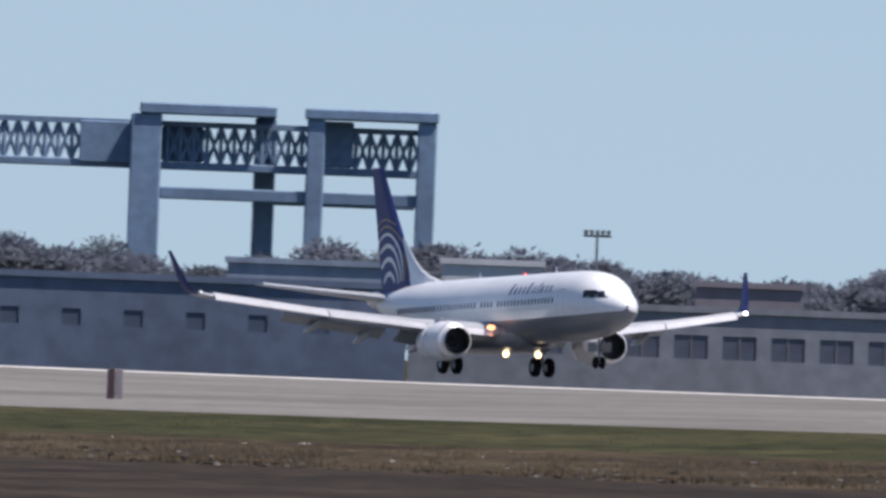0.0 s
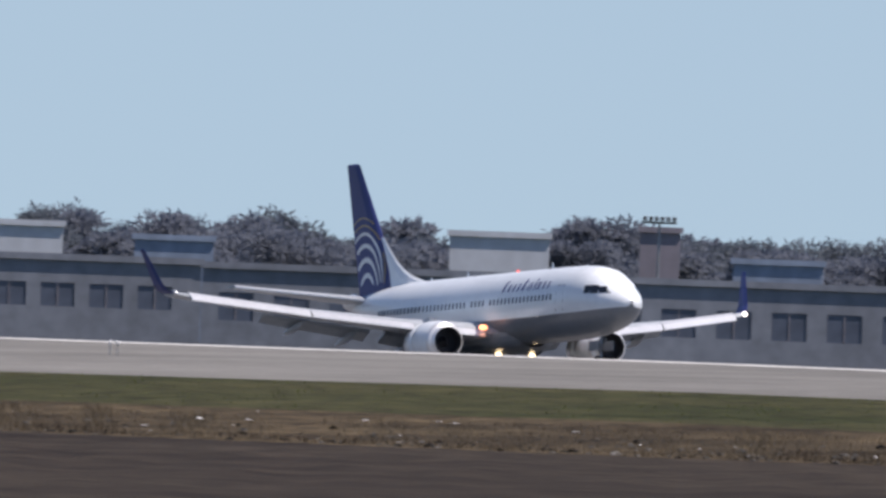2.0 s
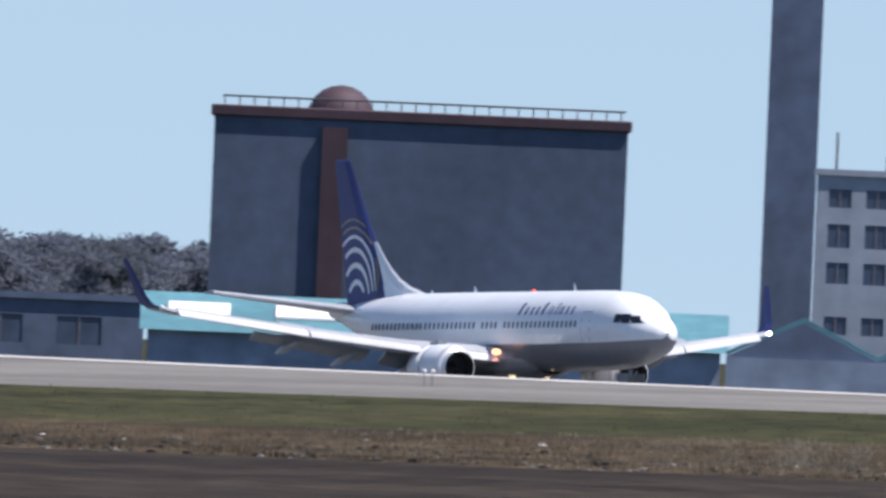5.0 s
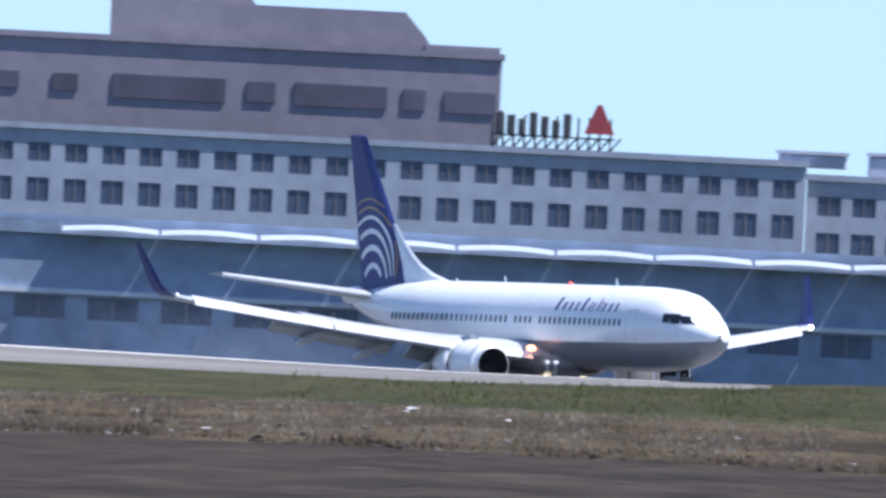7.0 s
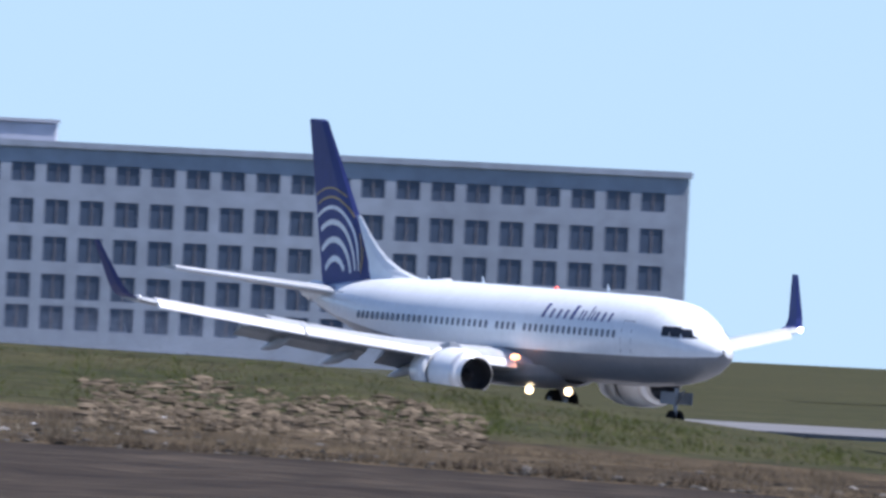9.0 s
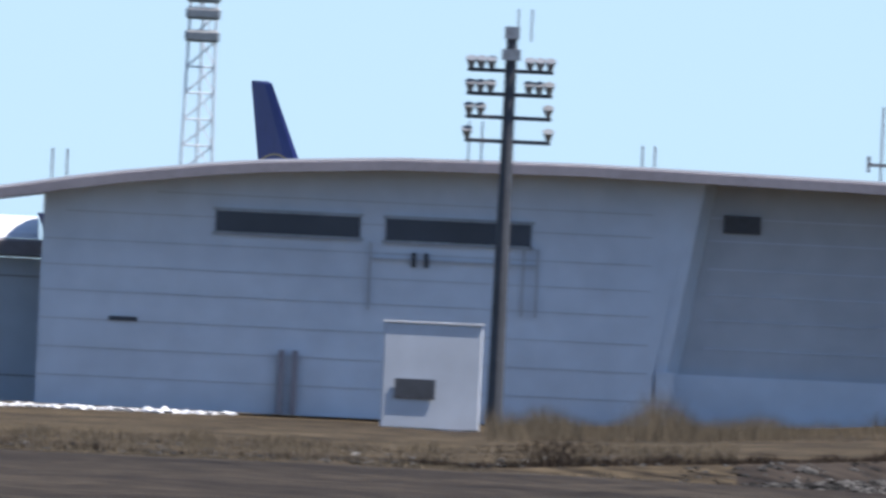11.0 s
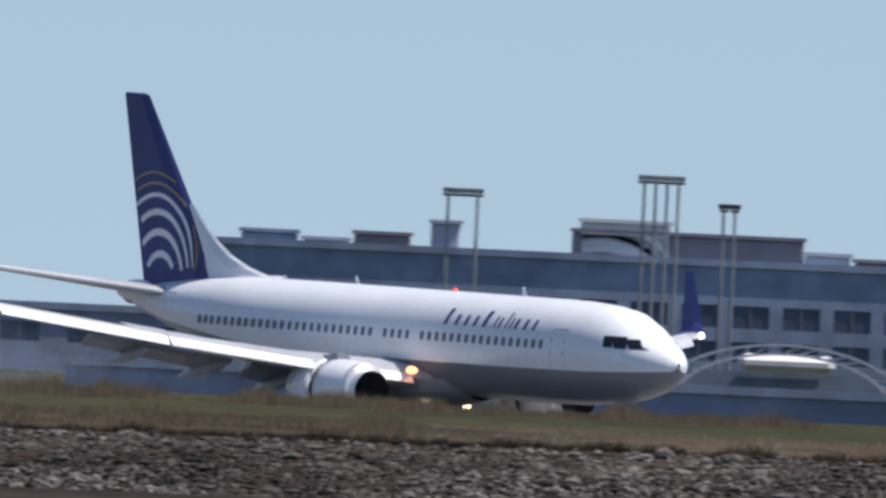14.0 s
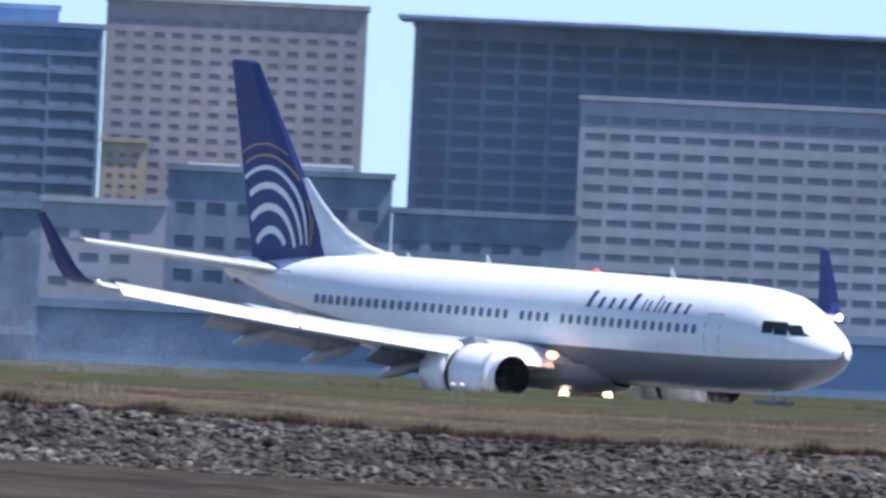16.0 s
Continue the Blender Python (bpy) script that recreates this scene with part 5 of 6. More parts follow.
def hall():
    u0, u1 = 11356, 13168
    w = (u1 - u0) * HK
    th = root("curved_roof_hall", facing((u0 + u1) / 2, HD - 6, HZ) @ pose(-w / 2, 0, 0), "large silver-clad hall with a gently curved overhanging roof", "building")

    def X(u):
        return (u - u0) * HK

    def Z(e):
        return EYE.z + e * HK - HZ

    def Wall(a, b, e0, y, mat, name, lean=0.0, deep=0.0):
        """A wall sheet under the curved roof."""
        bm = bmesh.new()
        rings = []
        for u in np.linspace(a, b, 12):
            t = Z(roof_level(u) - 12)
            rings.append([Vector((X(u), y, e0)), Vector((X(u) + (lean if u in (a, b) else lean), y + deep, t)), Vector((X(u) + lean, y + 0.4 + deep, t)), Vector((X(u), y + 0.4, e0))])
        loft(bm, rings)
        return part(name, bm, M[mat], th)
    Wall(11356, 12430, 0.0, 0.0, "hangar", "front_wall")
    bm = bmesh.new()
    t0, t1 = Z(roof_level(12430) - 12), Z(roof_level(12500) - 12)
    loft(bm, [[Vector((X(12430), y, 0)), Vector((X(12430), y, t0)), Vector((X(12502), y, t1)), Vector((X(12442), y, Z(-152))), Vector((X(12444), y, 0))] for y in (0.0, 0.4)])
    part("front_wall_end", bm, M["hangar"], th)
    # set-back walls wear the darker twin, so their shade is coloured in
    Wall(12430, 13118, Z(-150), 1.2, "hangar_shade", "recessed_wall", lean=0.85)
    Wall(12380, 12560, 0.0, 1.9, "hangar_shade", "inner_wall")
    part("plinth_wall", boxes((X(12446), X(13118), 0.9, 1.3, 0, Z(-148))), M["hangar"], th)
    bm = bmesh.new()
    loft(bm, [[Vector((X(u) + dx, y, z)) for u, dx, y, z in ((12440, 0.45, 0.2, Z(-152)), (12500, 0.35, -0.05, Z(roof_level(12500) - 12)), (12500, 0.75, 1.3, Z(roof_level(12500) - 12)), (12440, 0.85, 1.3, Z(-152)))],
              [Vector((X(u) + dx, y, z)) for u, dx, y, z in ((12440, 0.0, 0.2, Z(-152)), (12500, 0.0, -0.05, Z(roof_level(12500) - 12)), (12500, 0.0, 1.3, Z(roof_level(12500) - 12)), (12440, 0.0, 1.3, Z(-152)))]])
    part("plinth_end", boxes((X(12446), X(12480), 0.02, 0.896, 0, Z(-146))), M["hangar"], th)
    part("slanted_rib", bm, M["hangar"], th, "slanted silver rib")
    # end wall borrows the roof's white, painting strong sun onto it
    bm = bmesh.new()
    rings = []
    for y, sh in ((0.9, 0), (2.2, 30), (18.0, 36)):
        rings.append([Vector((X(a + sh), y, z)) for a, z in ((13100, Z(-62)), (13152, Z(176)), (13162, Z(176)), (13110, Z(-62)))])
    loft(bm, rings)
    part("end_wall", bm, M["roofing"], th, "pale end wall leaning outwards, whitened to stand for sunlight")
    part("end_base", boxes((X(13095), X(13120), 1.0, 18, 0, Z(-62))), M["pale"], th)
    part("end_ledge", boxes((X(13120), X(13178), 0.6, 3, Z(34), Z(46))), M["fascia"], th)
    part("back_wall", boxes((0, X(13110), 17.6, 18, 0, Z(95))), M["hangar"], th)
    # roof
    bm = bmesh.new()
    rings = []
    for u in np.linspace(11250, 13270, 26):
        z = Z(roof_level(u))
        back = 19 if u > 11350 else 3.5
        rings.append([Vector((X(u), min(y, back), z + o)) for y, o in ((-1.6, -0.26), (-1.6, 0.04), (-1.4, 0.07), (9, 0.09), (19, 0.0), (19, -0.3))])
    loft(bm, rings)
    part("roof", bm, M["fascia"], th, "thin grey overhanging roof")
    bm = bmesh.new()
    rings = []
    for u in np.linspace(11256, 13264, 26):
        z = Z(roof_level(u))
        back = 18.9 if u > 11350 else 3.4
        rings.append([Vector((X(u), min(y, back), z + o)) for y, o in ((-1.45, 0.08), (9, 0.10), (18.9, 0.02), (18.9, 0.05), (9, 0.15), (-1.45, 0.14))])
    loft(bm, rings)
    part("roof_sheet", bm, M["roofing"], th, "white roof sheet")
    # panel joints across the front
    for e in (-200, -150, -100, -50, -5, 40, 90, 130):
        a = 11356 if e < 90 else 11356 + (e - 80) * 4
        part("panel_joint", boxes((X(a), X(12430), -0.02, -0.004, Z(e) - 0.015, Z(e) + 0.015)), M["hangar_shade"], th)
        if e > -150:
            part("panel_joint", boxes((X(12530), X(13090), 1.16, 1.196, Z(e) - 0.015, Z(e) + 0.015)), M["hangar"], th)
    # windows and vents
    for a, b, lo, hi, y in ((11660, 11915, 66, 102, 0.0), (11960, 12217, 64, 102, 0.0)):
        wd = part("window", boxes((X(a), X(b), -0.05, -0.004, Z(lo), Z(hi))), M["strip"], th, "dark strip window")
        part("frame", boxes((X(a) - 0.08, X(b) + 0.08, -0.10, -0.004, Z(hi) + 0.004, Z(hi) + 0.1), (X(a) - 0.08, X(b) + 0.08, -0.10, -0.004, Z(lo) - 0.1, Z(lo) - 0.004)), M["galv"], wd)
    for a, b, lo, hi in ((12555, 12620, 104, 136), (13060, 13130, 92, 122)):
        part("vent", boxes((X(a), X(b), 1.08, 1.196, Z(lo), Z(hi))), M["post"], th, "dark square vent")
    for a in (11935, 12205, 12230):
        part("downpipe", boxes((X(a) - 0.04, X(a) + 0.04, -0.12, -0.004, Z(-60), Z(60))), M["hangar_shade"], th)
    part("lintel_rail", boxes((X(11935), X(12230), -0.10, -0.02, Z(29), Z(32))), M["hangar_shade"], th)
    for a in (11787, 11811):
        part("bollard_pipe", boxes((X(a) - 0.09, X(a) + 0.09, -0.35, -0.12, 0, Z(-138)), bevel=0.03), M["fascia"], th, "grey upright pipe by the wall")
    for a in (12012, 12034):
        part("wall_bracket", boxes((X(a) - 0.07, X(a) + 0.07, -0.16, -0.004, Z(18), Z(44)), bevel=0.02), M["post"], th)
    part("vent", boxes((X(11480), X(11530), -0.06, -0.004, Z(-100), Z(-92))), M["post"], th, "small dark wall vent")
    for u, hi, wide in ((11378, 199, 26), (12417, 252, 22), (12840, 340, 24), (13083, 240, 24)):
        for dx in (-wide / 2, wide / 2):
            part("roof_aerial", rod(bmesh.new(), (X(u + dx), 4, Z(roof_level(u))), (X(u + dx), 4, Z(hi)), 0.035), M["post"], th)
        if hi > 300:
            part("aerial_frame", boxes((X(u - 34), X(u + 34), 3.9, 4.1, Z(234), Z(240)), (X(u - 34) - 0.05, X(u - 34) + 0.05, 3.9, 4.1, Z(224), Z(252)), (X(u + 34) - 0.05, X(u + 34) + 0.05, 3.9, 4.1, Z(224), Z(252))), M["post"], th)
    for u in (12990, 13010):
        part("wall_pipe", boxes((X(u) - 0.05, X(u) + 0.05, 1.06, 1.19, Z(-60), Z(150))), M["fascia"], th)
    return th


hall()


def lattice_mast():
    D = 2500.0
    k = D / FOCAL
    th = root("lattice_mast", facing(11618, D, -0.06), "tall slender steel lattice mast", "mast")
    H = EYE.z + 720 * k
    wb, wt = 1.05, 0.62
    for sx, sy in ((-1, -1), (1, -1), (0, 1)):
        part("leg", rod(bmesh.new(), (sx * wb, sy * wb, 0), (sx * wt, sy * wt, H), 0.075), M["pale"], th)
    z = 0.0
    while z < H - 1.5:
        f, g = 1 - z / H, 1 - (z + 1.5) / H
        a, b = wt + (wb - wt) * f, wt + (wb - wt) * g
        bm = rod(bmesh.new(), (-a, -a, z), (b, -b, z + 1.5), 0.05, n=4)
        rod(bm, (a, -a, z), (0, b, z + 1.5), 0.05, n=4)
        rod(bm, (-a, -a, z), (a, -a, z), 0.05, n=4)
        part("brace", bm, M["pale"], th)
        z += 1.5
    for e in (400, 440, 470):
        part("dish", boxes((-1.0, 1.0, -1.3, -0.9, EYE.z + e * k, EYE.z + (e + 22) * k), bevel=0.15), M["galv"], th)


lattice_mast()


def lamp_tower():
    D = 1300.0
    k = D / FOCAL
    zb = EYE.z - 264 * k
    th = root("lamp_tower", facing(12166, D, zb), "dark steel lamp tower with four lamp-laden crossarms", "light tower")

    def Z(e):
        return EYE.z + e * k - zb
    part("pole", rod(bmesh.new(), (0, 0, 0), (0, 0, Z(430)), 0.26, 0.17, 10), M["post"], th)
    part("cage", boxes((-0.28, 0.28, -0.28, 0.28, Z(392), Z(412)), (-0.22, 0.22, -0.22, 0.22, Z(430), Z(452))), M["galv"], th)
    for e in (374, 332, 291, 249):
        arm = part("crossarm", boxes((-76 * k, 76 * k, -0.10, 0.10, Z(e) - 0.07, Z(e) + 0.05), bevel=0.02), M["post"], th)
        for x in (-70, -52, -34, 34, 52, 70) if e > 300 else ((-70, -50, 70) if e > 260 else (-72, 72)):
            bm = rod(bmesh.new(), (x * k, -0.05, Z(e) + 0.05), (x * k, -0.22, Z(e) + 0.34), 0.07, 0.17, 8)
            part("lamp_head", bm, M["galv"], arm, "grey bell lamp")
    for x in (-45, -68, 10, 34):
        z0 = 452 if x > 0 else 230
        part("whip_aerial", rod(bmesh.new(), (x * k, 0, Z(z0 - 25)), (x * k, 0, Z(z0 + 22 + (10 if x > 0 else 30))), 0.03), M["galv"], th)


lamp_tower()


def container(u0, u1, top, dist, label, lines=2):
    k = dist / FOCAL
    w = (u1 - u0) * k
    zb = EYE.z - 268 * k
    h = EYE.z + top * k - zb
    th = root("storage_container", facing((u0 + u1) / 2, dist, zb) @ pose(-w / 2, 0, 0), label, "container", "storage containers")
    part("body", boxes((0, w, 0, 2.4, 0, h), bevel=0.05), M["pale"], th)
    part("roof_cap", boxes((-0.04, w + 0.04, -0.05, 2.45, h + 0.003, h + 0.06)), M["roofing"], th)
    part("base_rail", boxes((-0.02, w + 0.02, -0.04, 2.43, -0.1, 0.0)), M["fascia"], th)
    return th


c1 = container(11964, 12140, -80, 1305, "pale grey metal storage container beside the hall")
part("louvre", boxes((0.4, 1.6, -0.07, -0.037, 0.9, 1.5)), M["post"], c1, "dark louvre")
c2 = container(12899, 13167, -82, 1310, "pale blue-grey storage container in the dry grass")
part("door_gap", boxes((1.62, 1.68, -0.06, -0.037, 0.1, 2.6), (2.0, 2.06, -0.06, -0.037, 0.1, 2.6)), M["post"], c2)


def light_bar():
    D = 1312.0
    k = D / FOCAL
    z = EYE.z - 82 * k + 0.07
    th = root("beacon_unit", facing(12990, D, z), "red and white beacon unit standing on the container", "beacon unit")
    part("stand", boxes((-0.1, 0.1, 0.4, 0.6, 0, 0.62), (0.35, 0.6, 0.4, 0.7, 0, 0.32), bevel=0.03), M["post"], th)
    part("tray", boxes((-0.7, 0.6, 0.3, 0.8, 0.62, 0.72), bevel=0.04), M["red"], th)
    part("housing", boxes((-0.68, 0.55, 0.32, 0.78, 0.724, 0.9), bevel=0.07), M["white"], th)


light_bar()


def green_truck():
    D = 1420.0
    k = D / FOCAL
    zb = EYE.z - 228 * k
    th = root("utility_truck", facing(13255, D, zb), "dark utility truck with a lime green cab half hidden by grass", "truck")
    part("bed", boxes((-1.42, 0.18, -0.9, 0.9, 0.55, 1.95), bevel=0.1), M["truck_green"], th, "dull dark green body")
    part("cab", boxes((0.22, 1.3, -0.9, 0.9, 0.5, 2.05), bevel=0.16), M["lime"], th, "lime green cab")
    part("tail_panel", boxes((-1.56, -1.43, -0.85, 0.85, 0.5, 2.0), bevel=0.04), M["lime"], th, "lime green tail panel")
    part("side_window", boxes((0.55, 1.05, -0.93, -0.88, 1.3, 1.8), bevel=0.02), M["glass"], th)
    part("locker_door", boxes((-1.3, -0.62, -0.93, -0.902, 0.7, 1.7), bevel=0.02), M["post"], th)
    part("locker_door", boxes((-0.55, 0.1, -0.93, -0.902, 0.7, 1.7), bevel=0.02), M["post"], th)
    for x, z in ((-1.2, 2.2), (-0.75, 2.32), (-0.3, 2.26), (0.15, 2.38), (0.6, 2.3)):
        part("roof_gear", rod(rod(bmesh.new(), (x, -0.5, 1.96), (x, -0.5, z), 0.07, n=8), (x - 0.22, -0.5, z), (x + 0.22, -0.5, z - 0.06), 0.09, n=8), M["galv"], th, "silver fitting on the truck's roof")
    for x in (-1.0, 0.95):
        for y in (-0.95, 0.75):
            part("wheel", rod(bmesh.new(), (x, y, 0.4), (x, y + 0.22, 0.4), 0.42, n=16), M["rubber"], th)


green_truck()
snow_line = np.linspace(10790, 11700, 140)
sp_pts = on_ground(snow_line + rs.uniform(-3, 3, 140), 3, rs.uniform(0.20, 0.28, 140)) + np.array([0, 0, 0.03])
tagged(new("pale_gravel", shard_mesh("pale_gravel", sp_pts, rs.uniform(0.09, 0.2, 140), M["snow"])), "line of bright white stones along the hall's wall", "gravel", kind="stuff")
building("domed_hall", "grey civic building with a rounded gable", 10080, 10568, 190, 2700, 22, "office", (20, 60, 34, 8), [(90, 118), (134, 166)])
k9 = 2700 / FOCAL
gb = root("roof_gable", facing(10340, 2705, EYE.z + 190 * k9 + 0.46), "rounded blue-grey gable on the civic building", "gable")
bm_ = bmesh.new()
loft(bm_, [[Vector((x * k9, y, z * k9)) for x, z in ((-160, 0), (-120, 60), (-30, 100), (40, 98), (130, 34), (135, 0))] for y in (0.5, 14)])
part("gable_wall", bm_, M["slate"], gb)

sheet_u = rs.uniform(13428, 13560, 160)
sheet_p = np.array([spot(u, 0, 2200) for u in sheet_u])
sheet_p[:, 2] = rs.uniform(0.0, 1.25, 160) * np.sin(np.pi * (sheet_u - 13428) / 132) ** 0.5
tagged(new("white_sheeting", shard_mesh("white_sheeting", sheet_p, rs.uniform(0.09, 0.22, 160), M["snow"], flat=0.5)), "crumpled bright white sheeting beyond the runway", "sheeting", kind="stuff")
for i in range(10):
    u = 14040 + 17 * i
    th = root("barrier", facing(u, 2200, -0.06), "%s plastic barrier block beyond the runway" % ("red" if i % 2 else "white"), "barrier", "red and white barriers")
    part("body", boxes((-0.23, 0.23, -0.2, 0.2, 0.0, 0.9), bevel=0.04), M["red" if i % 2 else "pale"], th)
    part("foot", boxes((-0.235, 0.235, -0.28, 0.28, 0.0, 0.12), bevel=0.03), M["red" if i % 2 else "pale"], th)

# right-hand skyline
ter = building("long_terminal", "long blue-grey terminal with roof plant rooms", 13622, 14550, 84, 2800, 26, "slate", (24, 58, 40, 15), [(-60, -22), (-4, 26), (40, 66)])
for a, b, t in ((13847, 13942, 152), (14068, 14161, 146), (14212, 14413, 147)):
    roof_box(ter, a, b, t, 13622, 2800, "taupe")
for u in (14490, 14505, 14525):
    part("flue", rod(bmesh.new(), ((u - 13622) * 2800 / FOCAL, 3, HIGH[ter.name]), ((u - 13622) * 2800 / FOCAL, 3, HIGH[ter.name] + 1.7), 0.2), M["galv"], ter)


def windsock():
    D = 1420.0
    k = D / FOCAL
    zb = EYE.z - 190 * k
    th = root("windsock", facing(14424, D, zb), "faded orange windsock streaming from a mast", "windsock")

    def Z(e):
        return EYE.z + e * k - zb
    part("mast", rod(bmesh.new(), (0.08, 0, 0), (0.08, 0, Z(152)), 0.05, 0.035, 8), M["post"], th)
    part("mast", rod(bmesh.new(), (-0.42, 0.1, 0), (-0.36, 0.1, Z(150)), 0.045, 0.03, 8), M["post"], th)
    part("hoop", boxes((-0.05, 0.05, -0.45, 0.45, Z(36), Z(40)), (-0.05, 0.05, -0.45, 0.45, Z(90), Z(93)), (-0.05, 0.05, -0.47, -0.43, Z(40), Z(90))), M["post"], th)
    bm = bmesh.new()
    rings = []
    for x, z, r in ((-2, 65, 27), (-40, 67, 27), (-90, 66, 25), (-130, 58, 21), (-170, 40, 17), (-205, 22, 13), (-228, 10, 10)):
        rings.append([Vector((x * k, r * k * 0.8 * math.cos(a), Z(z) + r * k * math.sin(a) * (1 + 0.1 * math.sin(x)))) for a in np.linspace(0, 2 * math.pi, 15)[:-1]])
    loft(bm, rings, caps=False)
    part("sleeve", thick(bm, 0.02), M["orange"], th, "orange fabric sleeve", smooth=True)


windsock()
for i, u in enumerate((14620, 14655, 14690, 14768, 14784, 14830, 14860, 14922, 14938, 15008, 15022, 15060, 15085, 15140, 15165, 15180, 15240, 15262)):
    k3 = 2650 / FOCAL
    th = root("boat_mast", facing(u, 2650, -0.06), "thin bare boat mast in a far marina", "mast", "marina masts")
    part("spar", rod(bmesh.new(), (0, 0, 0), (0, 0, EYE.z + (92 + 50 * ((i * 7) % 5) / 4) * k3), 0.06, 0.04, 6), M["slate"], th)
    part("stay", rod(bmesh.new(), (0.5, 0, 0), (0.02, 0, EYE.z + (70 + 40 * ((i * 7) % 5) / 4) * k3), 0.02, n=4), M["slate"], th)
pr = root("pier", facing(14800, 2600, -0.06), "dark timber pier on slender piles", "pier")
part("deck", boxes((-2.6, 2.6, 0, 4, 3.0, 3.5), bevel=0.05), M["post"], pr)
part("shelter", boxes((-1.9, 0.8, 0.5, 3.5, 3.504, 4.6), bevel=0.1), M["slate"], pr)
for x in (-2.3, -1.2, 0.0, 1.2, 2.3):
    part("pile", rod(bmesh.new(), (x, 0.5, 0), (x, 0.5, 3.0), 0.12), M["post"], pr)
for a, b, t0, t1 in ((14972, 15060, 90, 30), (15195, 15282, 28, 88)):
    k3 = 2750 / FOCAL
    th = root("slanted_shed", facing((a + b) / 2, 2750, -0.06), "blue-grey shed with a steep slanted roof", "shed")
    w = (b - a) * k3 / 2
    bm = bmesh.new()
    loft(bm, [[Vector((x, y, z)) for x, z in ((-w, 0), (-w, EYE.z + t0 * k3), (w, EYE.z + t1 * k3), (w, 0))] for y in (0, 9)])
    part("wall", bm, M["slate"], th)
building("quay_shed", "low blue shed along the marina", 14552, 15900, -32, 2780, 14, "slate", (30, 120, 70, 11), [(-90, -55)])
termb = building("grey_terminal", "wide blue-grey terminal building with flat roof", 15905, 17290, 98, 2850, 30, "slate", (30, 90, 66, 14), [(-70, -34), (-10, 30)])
for a, b, t, m in ((15960, 16060, 122, "slate"), (16070, 16150, 112, "grey_wall"), (16160, 16260, 126, "taupe"), (16296, 16348, 151, "grey_wall"), (16546, 16957, 148, "taupe"), (16960, 17040, 124, "pale"), (17048, 17110, 116, "taupe"), (17138, 17280, 134, "slate")):
    roof_box(termb, a, b, t, 15905, 2850, m)
roof_box(termb, 16560, 16720, 166, 15905, 2850, "roofing", "white vaulted rooflight", low=None)
floodlight(16350, 212, 2830, 72, legs=2)
floodlight(16700, 250, 2830, 84, legs=4)
for u in (16812, 16832):
    floodlight(u, 205, 2835, 16)


def arch_shed():
    D = 2600.0
    k = D / FOCAL
    th = root("arched_shed", facing(16930, D, -0.06), "open shed with a pale lattice arch roof", "shed")
    R = 230 * k
    for r_ in (R, R * 0.86):
        bm = bmesh.new()
        loft(bm, [[Vector(((r_ + d) * math.cos(math.pi * i / 24), y_, 0.5 * (r_ + d) * math.sin(math.pi * i / 24))) for d, y_ in ((-0.14, -0.14), (0.14, -0.14), (0.14, 0.14), (-0.14, 0.14))] for i in range(25)])
        part("arch", bm, M["pale"], th)
    for i in range(24):
        a, b = math.pi * i / 24, math.pi * (i + 1) / 24
        part("lattice_bar", rod(bmesh.new(), (R * math.cos(a), 0, 0.5 * R * math.sin(a)), (R * 0.86 * math.cos(b), 0, 0.43 * R * math.sin(b)), 0.09, n=4), M["pale"], th)
    part("back_wall", boxes((-R * 0.82, R * 0.82, 4, 4.4, 0, 2.2)), M["slate"], th)
    part("white_awning", boxes((-R * 0.35, R * 0.4, 2.0, 3.9, 2.21, 3.3), bevel=0.4), M["roofing"], th)


arch_shed()
FD = 4000.0
fk = FD / FOCAL


def tower_rows(lo, hi, n, frac=0.5):
    st = (hi - lo) / n
    return [(lo + i * st, lo + i * st + st * frac) for i in range(n)]


# towers are drawn in colours that already hold the haze
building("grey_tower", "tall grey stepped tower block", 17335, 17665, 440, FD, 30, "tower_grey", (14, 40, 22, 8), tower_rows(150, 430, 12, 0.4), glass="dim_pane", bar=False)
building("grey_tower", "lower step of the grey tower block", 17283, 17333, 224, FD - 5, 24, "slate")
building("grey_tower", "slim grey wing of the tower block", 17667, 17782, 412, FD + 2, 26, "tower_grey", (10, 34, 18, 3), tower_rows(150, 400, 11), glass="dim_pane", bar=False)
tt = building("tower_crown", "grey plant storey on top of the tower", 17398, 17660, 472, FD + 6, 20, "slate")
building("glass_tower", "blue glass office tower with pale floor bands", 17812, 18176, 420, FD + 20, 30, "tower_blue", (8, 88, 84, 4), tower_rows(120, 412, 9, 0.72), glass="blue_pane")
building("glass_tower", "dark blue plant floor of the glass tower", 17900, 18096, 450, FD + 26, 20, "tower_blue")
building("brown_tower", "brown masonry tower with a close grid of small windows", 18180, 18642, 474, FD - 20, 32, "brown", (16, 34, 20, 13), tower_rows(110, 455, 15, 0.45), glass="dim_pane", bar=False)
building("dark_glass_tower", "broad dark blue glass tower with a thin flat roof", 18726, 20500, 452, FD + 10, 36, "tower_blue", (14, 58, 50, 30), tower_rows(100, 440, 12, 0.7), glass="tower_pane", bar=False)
th_ = root("roof_slab", facing(19600, FD + 4, EYE.z + 453 * fk + 0.47), "thin dark roof slab jutting past the tower", "roof")
part("slab", boxes((-905 * fk, 905 * fk, -2, 30, 0, 0.7), bevel=0.2), M["tower_blue"], th_)
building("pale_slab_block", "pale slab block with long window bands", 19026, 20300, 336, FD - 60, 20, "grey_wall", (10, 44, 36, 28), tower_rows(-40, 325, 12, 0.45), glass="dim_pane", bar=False)
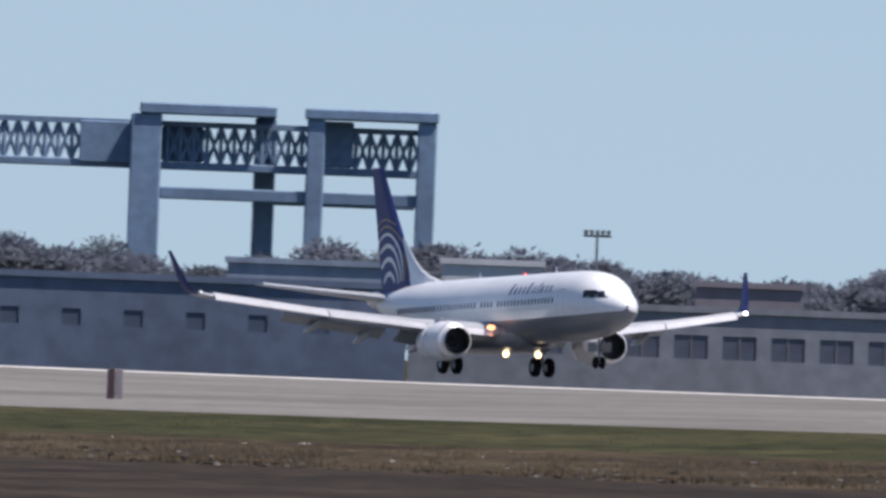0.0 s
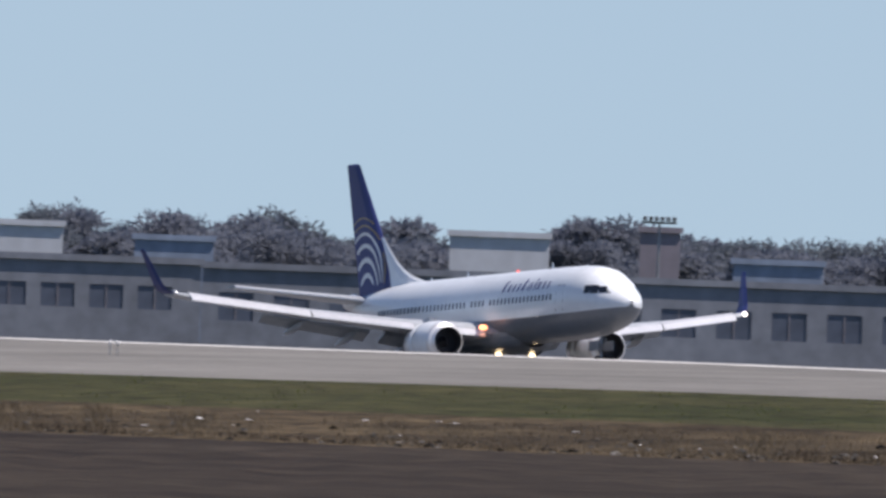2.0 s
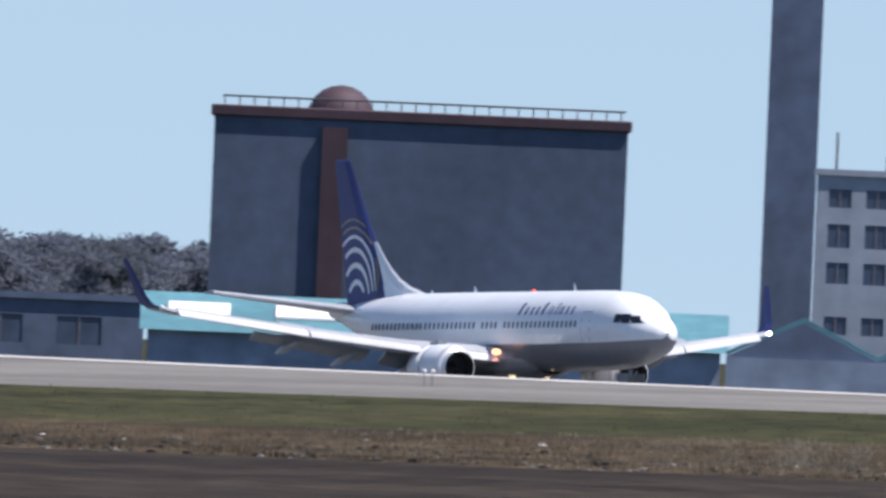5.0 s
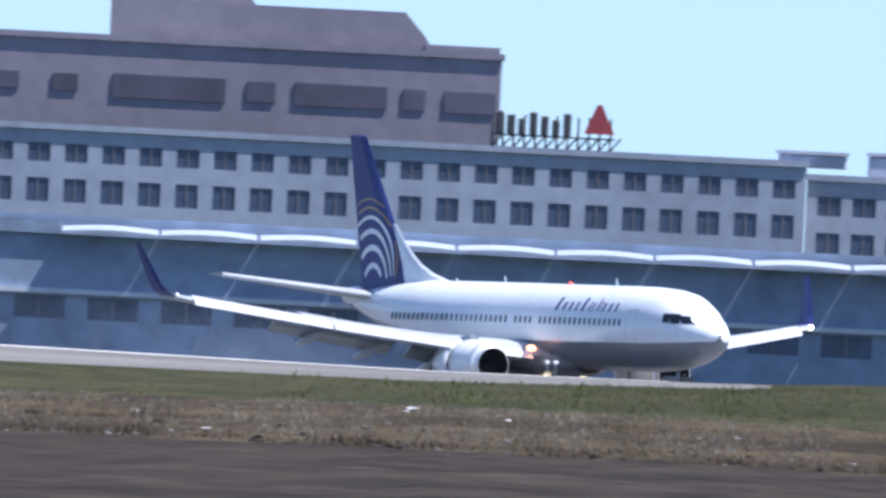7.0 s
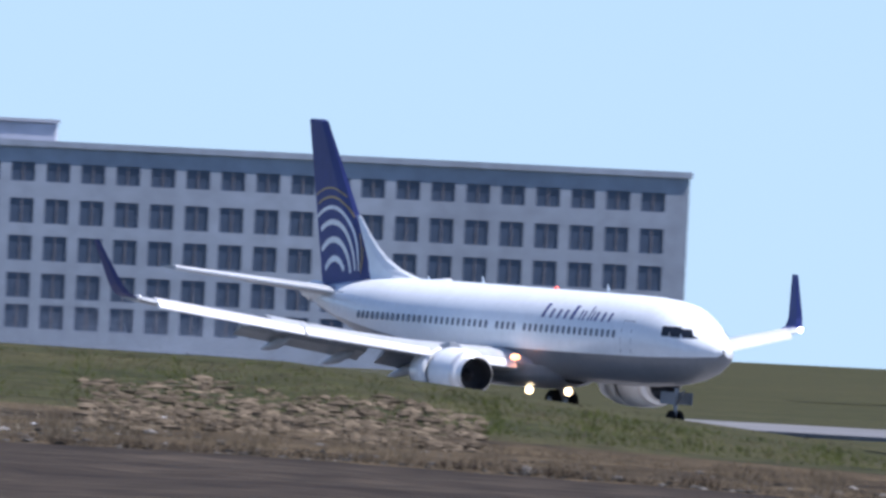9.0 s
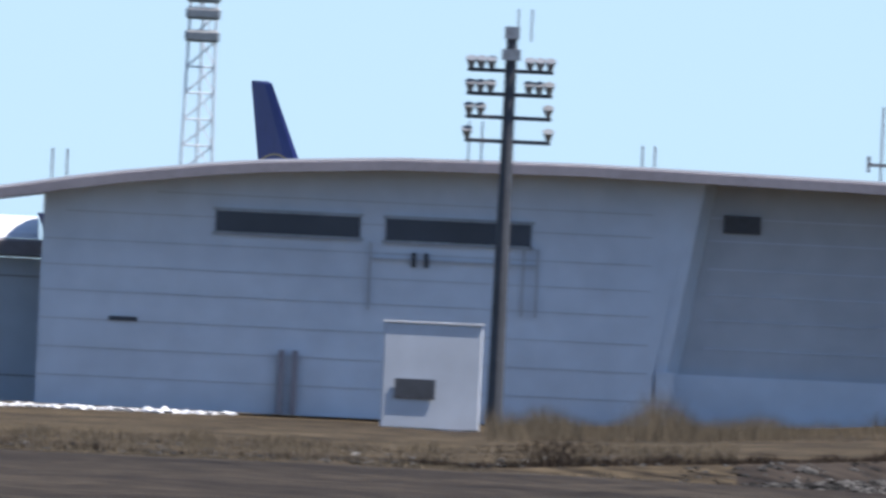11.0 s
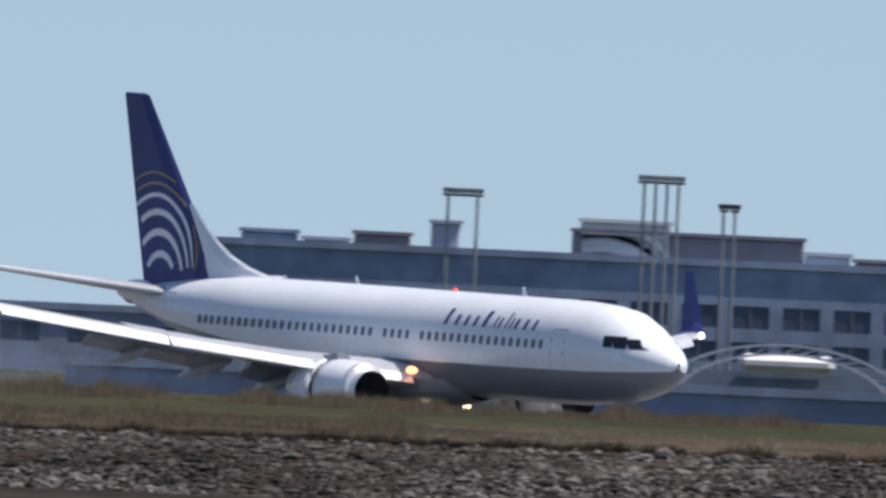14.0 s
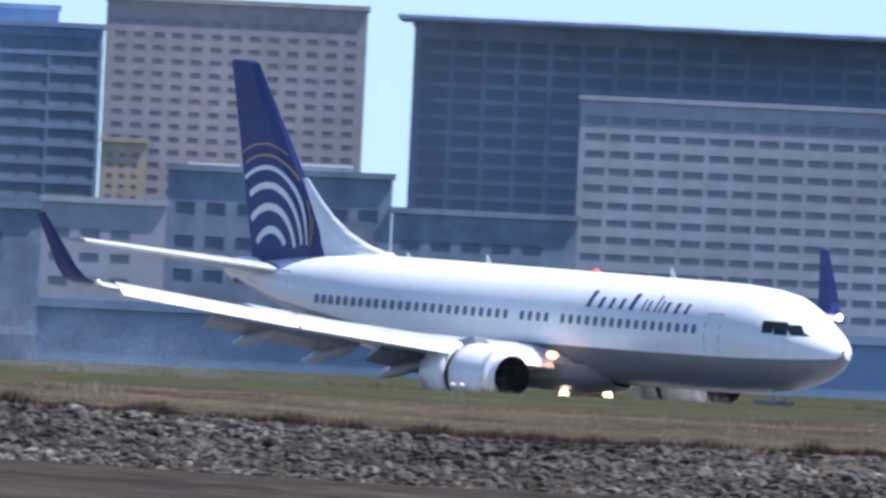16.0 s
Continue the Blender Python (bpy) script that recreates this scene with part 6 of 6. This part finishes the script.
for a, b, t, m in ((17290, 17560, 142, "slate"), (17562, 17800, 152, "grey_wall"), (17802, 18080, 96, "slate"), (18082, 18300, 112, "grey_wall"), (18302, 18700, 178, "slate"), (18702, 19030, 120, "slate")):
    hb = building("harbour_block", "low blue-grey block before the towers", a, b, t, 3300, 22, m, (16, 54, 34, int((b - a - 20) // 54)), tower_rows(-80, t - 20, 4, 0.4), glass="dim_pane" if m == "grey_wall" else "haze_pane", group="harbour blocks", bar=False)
    # white boxes imitate bright glints along these roofs
    for ra, rb, rt_ in ((17575, 17660, 160), (18340, 18425, 187), (18530, 18625, 194)):
        if a <= ra < b:
            roof_box(hb, ra, rb, rt_, a, 3300, "roofing", "white box added for a glint on the roof")
# added block: its tan colour paints the tower's sunlit strip
building("sunlit_wing", "tan wing added for the sunlit strip on the brown tower", 18182, 18262, 222, FD - 40, 14, "sunlit_wall", (10, 22, 10, 3), tower_rows(120, 214, 5, 0.45), glass="dim_pane", bar=False)
building("long_fence_wall", "long low dark blue wall beyond the runway", 18080, 20800, -74, 2300, 0.8, "tower_blue")
building("long_fence_wall", "long low dark wall beyond the runway", 15660, 18078, -128, 2300, 0.8, "slate")


# marker posts and the wire cage by the taxiway
def cage():
    D = 1326.0
    k = D / FOCAL
    zb = EYE.z - 204 * k
    th = root("wire_cage", facing(5922, D, zb), "dark wire mesh cage standing in the grass", "cage")
    w, h = 108 * k, 112 * k
    for x in np.linspace(-w / 2, w / 2, 9):
        for y in (0, w):
            part("upright", rod(bmesh.new(), (x, y, 0), (x, y, h), 0.035), M["post"], th)
    for z in (0.05, h * 0.2, h * 0.4, h * 0.6, h * 0.8, h):
        part("hoop", boxes((-w / 2, w / 2, -0.03, 0.03, z - 0.03, z + 0.03), (-w / 2, w / 2, w - 0.03, w + 0.03, z - 0.03, z + 0.03), (-w / 2 - 0.03, -w / 2 + 0.03, 0.03, w - 0.03, z - 0.03, z + 0.03), (w / 2 - 0.03, w / 2 + 0.03, 0.03, w - 0.03, z - 0.03, z + 0.03)), M["post"], th)


cage()


def marker(u, kf, hgt, wid, mat, label):
    d, z = edge(u, 3)
    d2, z2 = edge(u, 4)
    d, z = d + (d2 - d) * kf, z + (z2 - z) * kf
    th = root("marker_post", facing(u, d, z), label, "marker post", "taxiway markers")
    part("post", boxes((-wid / 2, wid / 2, -0.1, 0.1, -0.1, hgt), bevel=0.02), M[mat], th)
    part("plate", boxes((wid / 2 + 0.02, wid / 2 + 0.3, -0.06, 0.06, -0.1, hgt), bevel=0.02), M["fascia"], th)


marker(-578, 0.25, 1.15, 0.3, "maroon", "dark brown marker post beside the taxiway")


def edge_lamp(u, k, w):
    d, z = edge(u, k)
    d2, z2 = edge(u, k + 1)
    d, z = d + (d2 - d) * w, z + (z2 - z) * w
    th = root("edge_lamp", facing(u, d, z), "small pair of runway edge lamps on stakes", "edge lamp", "runway edge lamps")
    for x in (-0.14, 0.14):
        st = part("stake", rod(bmesh.new(), (x, 0, -0.1), (x, 0, 0.45), 0.025), M["galv"], th)
        bm = bmesh.new()
        bmesh.ops.create_icosphere(bm, subdivisions=1, radius=0.09, matrix=pose(x, 0, 0.5))
        part("lens", bm, M["roofing"], st)


for u, k, w in ((1150, 3, 0.55), (4625, 3, 0.5), (6990, 3, 0.8), (15100, 2, 0.5), (17330, 1, 0.6), (18830, 2, 0.3), (3550, 0, 0.0)):
    edge_lamp(u, k, w)


# ---- tyre smoke and spray, as drifting puffs ----
DRIFT = []


def puff(size, mat, count, seed, rows, fleck=0.010):
    """A rigid cloud of fine flecks, thick in the middle and thin at its edge."""
    r = np.random.RandomState(seed)
    c = r.normal(0, 1, (count, 3)) * np.array(size)
    lump = np.array([noise.noise(Vector(p) * 0.5 + Vector((seed * 3.7, 0, 0))) for p in c])
    c = c[lump > -0.12]
    d = r.normal(0, fleck, (len(c), 3, 3))
    me = bpy.data.meshes.new("smoke_puff")
    me.from_pydata((c[:, None, :] + d).reshape(-1, 3).tolist(), [], np.arange(3 * len(c)).reshape(-1, 3).tolist())
    me.materials.append(M[mat])
    ob = new("smoke_puff", me)
    tagged(ob, "thin pale puff of tyre smoke over the runway", "smoke", "tyre smoke puffs")
    DRIFT.append((ob, rows))


for i, (x, z, big, n) in enumerate(((-2106, 1.6, (4.0, 1.6, 0.8), 135000), (-2098, 1.8, (5.0, 1.8, 1.0), 150000), (-2090, 1.4, (4.0, 1.6, 0.7), 80000), (-2116, 2.2, (5.5, 2.0, 1.1), 80000))):
    puff(big, "smoke", n, 20 + i, [(0, pose(x - 10, runway_y(x), -6)), (2.6, pose(x - 6, runway_y(x), -6)), (3.1, pose(x, runway_y(x), z)), (4.2, pose(x + 5, runway_y(x), z + 0.5)),
                                   (8.0, pose(x + 18, runway_y(x), z + 2)), (16.0, pose(x + 30, runway_y(x), z + 5))], fleck=0.019)
for i, (off, z, big, n) in enumerate(((-42, 1.6, (5, 2.5, 0.8), 70000), (-52, 2.0, (7, 3, 1.1), 84000), (-66, 2.6, (9, 4, 1.4), 44000), (-84, 3.0, (12, 5, 1.7), 32000))):
    puff(big, "haze", n, 40 + i, [(t, pose(s + off, runway_y(s + off), z if t > 5.5 else -6)) for t, s, h, p in LANDING], fleck=0.0075)


# ---- what moves ----
def motions():
    walk(airliner, [(t, pose(s - PIVOT, runway_y(s - PIVOT), h, 0, -p, HEADING)) for t, s, h, p in LANDING])
    for sl in SLEEVES:
        walk(sl, [(0, pose(0, 0, 0)), (4.2, pose(0, 0, 0)), (6.0, pose(-0.5, 0, 0)), (16.0, pose(-0.5, 0, 0))])
    for sp, x, z in SPOILERS:
        walk(sp, [(0, pose(x, 0, z)), (2.8, pose(x, 0, z)), (4.0, pose(x, 0, z, 0, 12, 0)), (16.0, pose(x, 0, z, 0, 12, 0))])
    for ob, rows in DRIFT:
        walk(ob, rows)


motions()
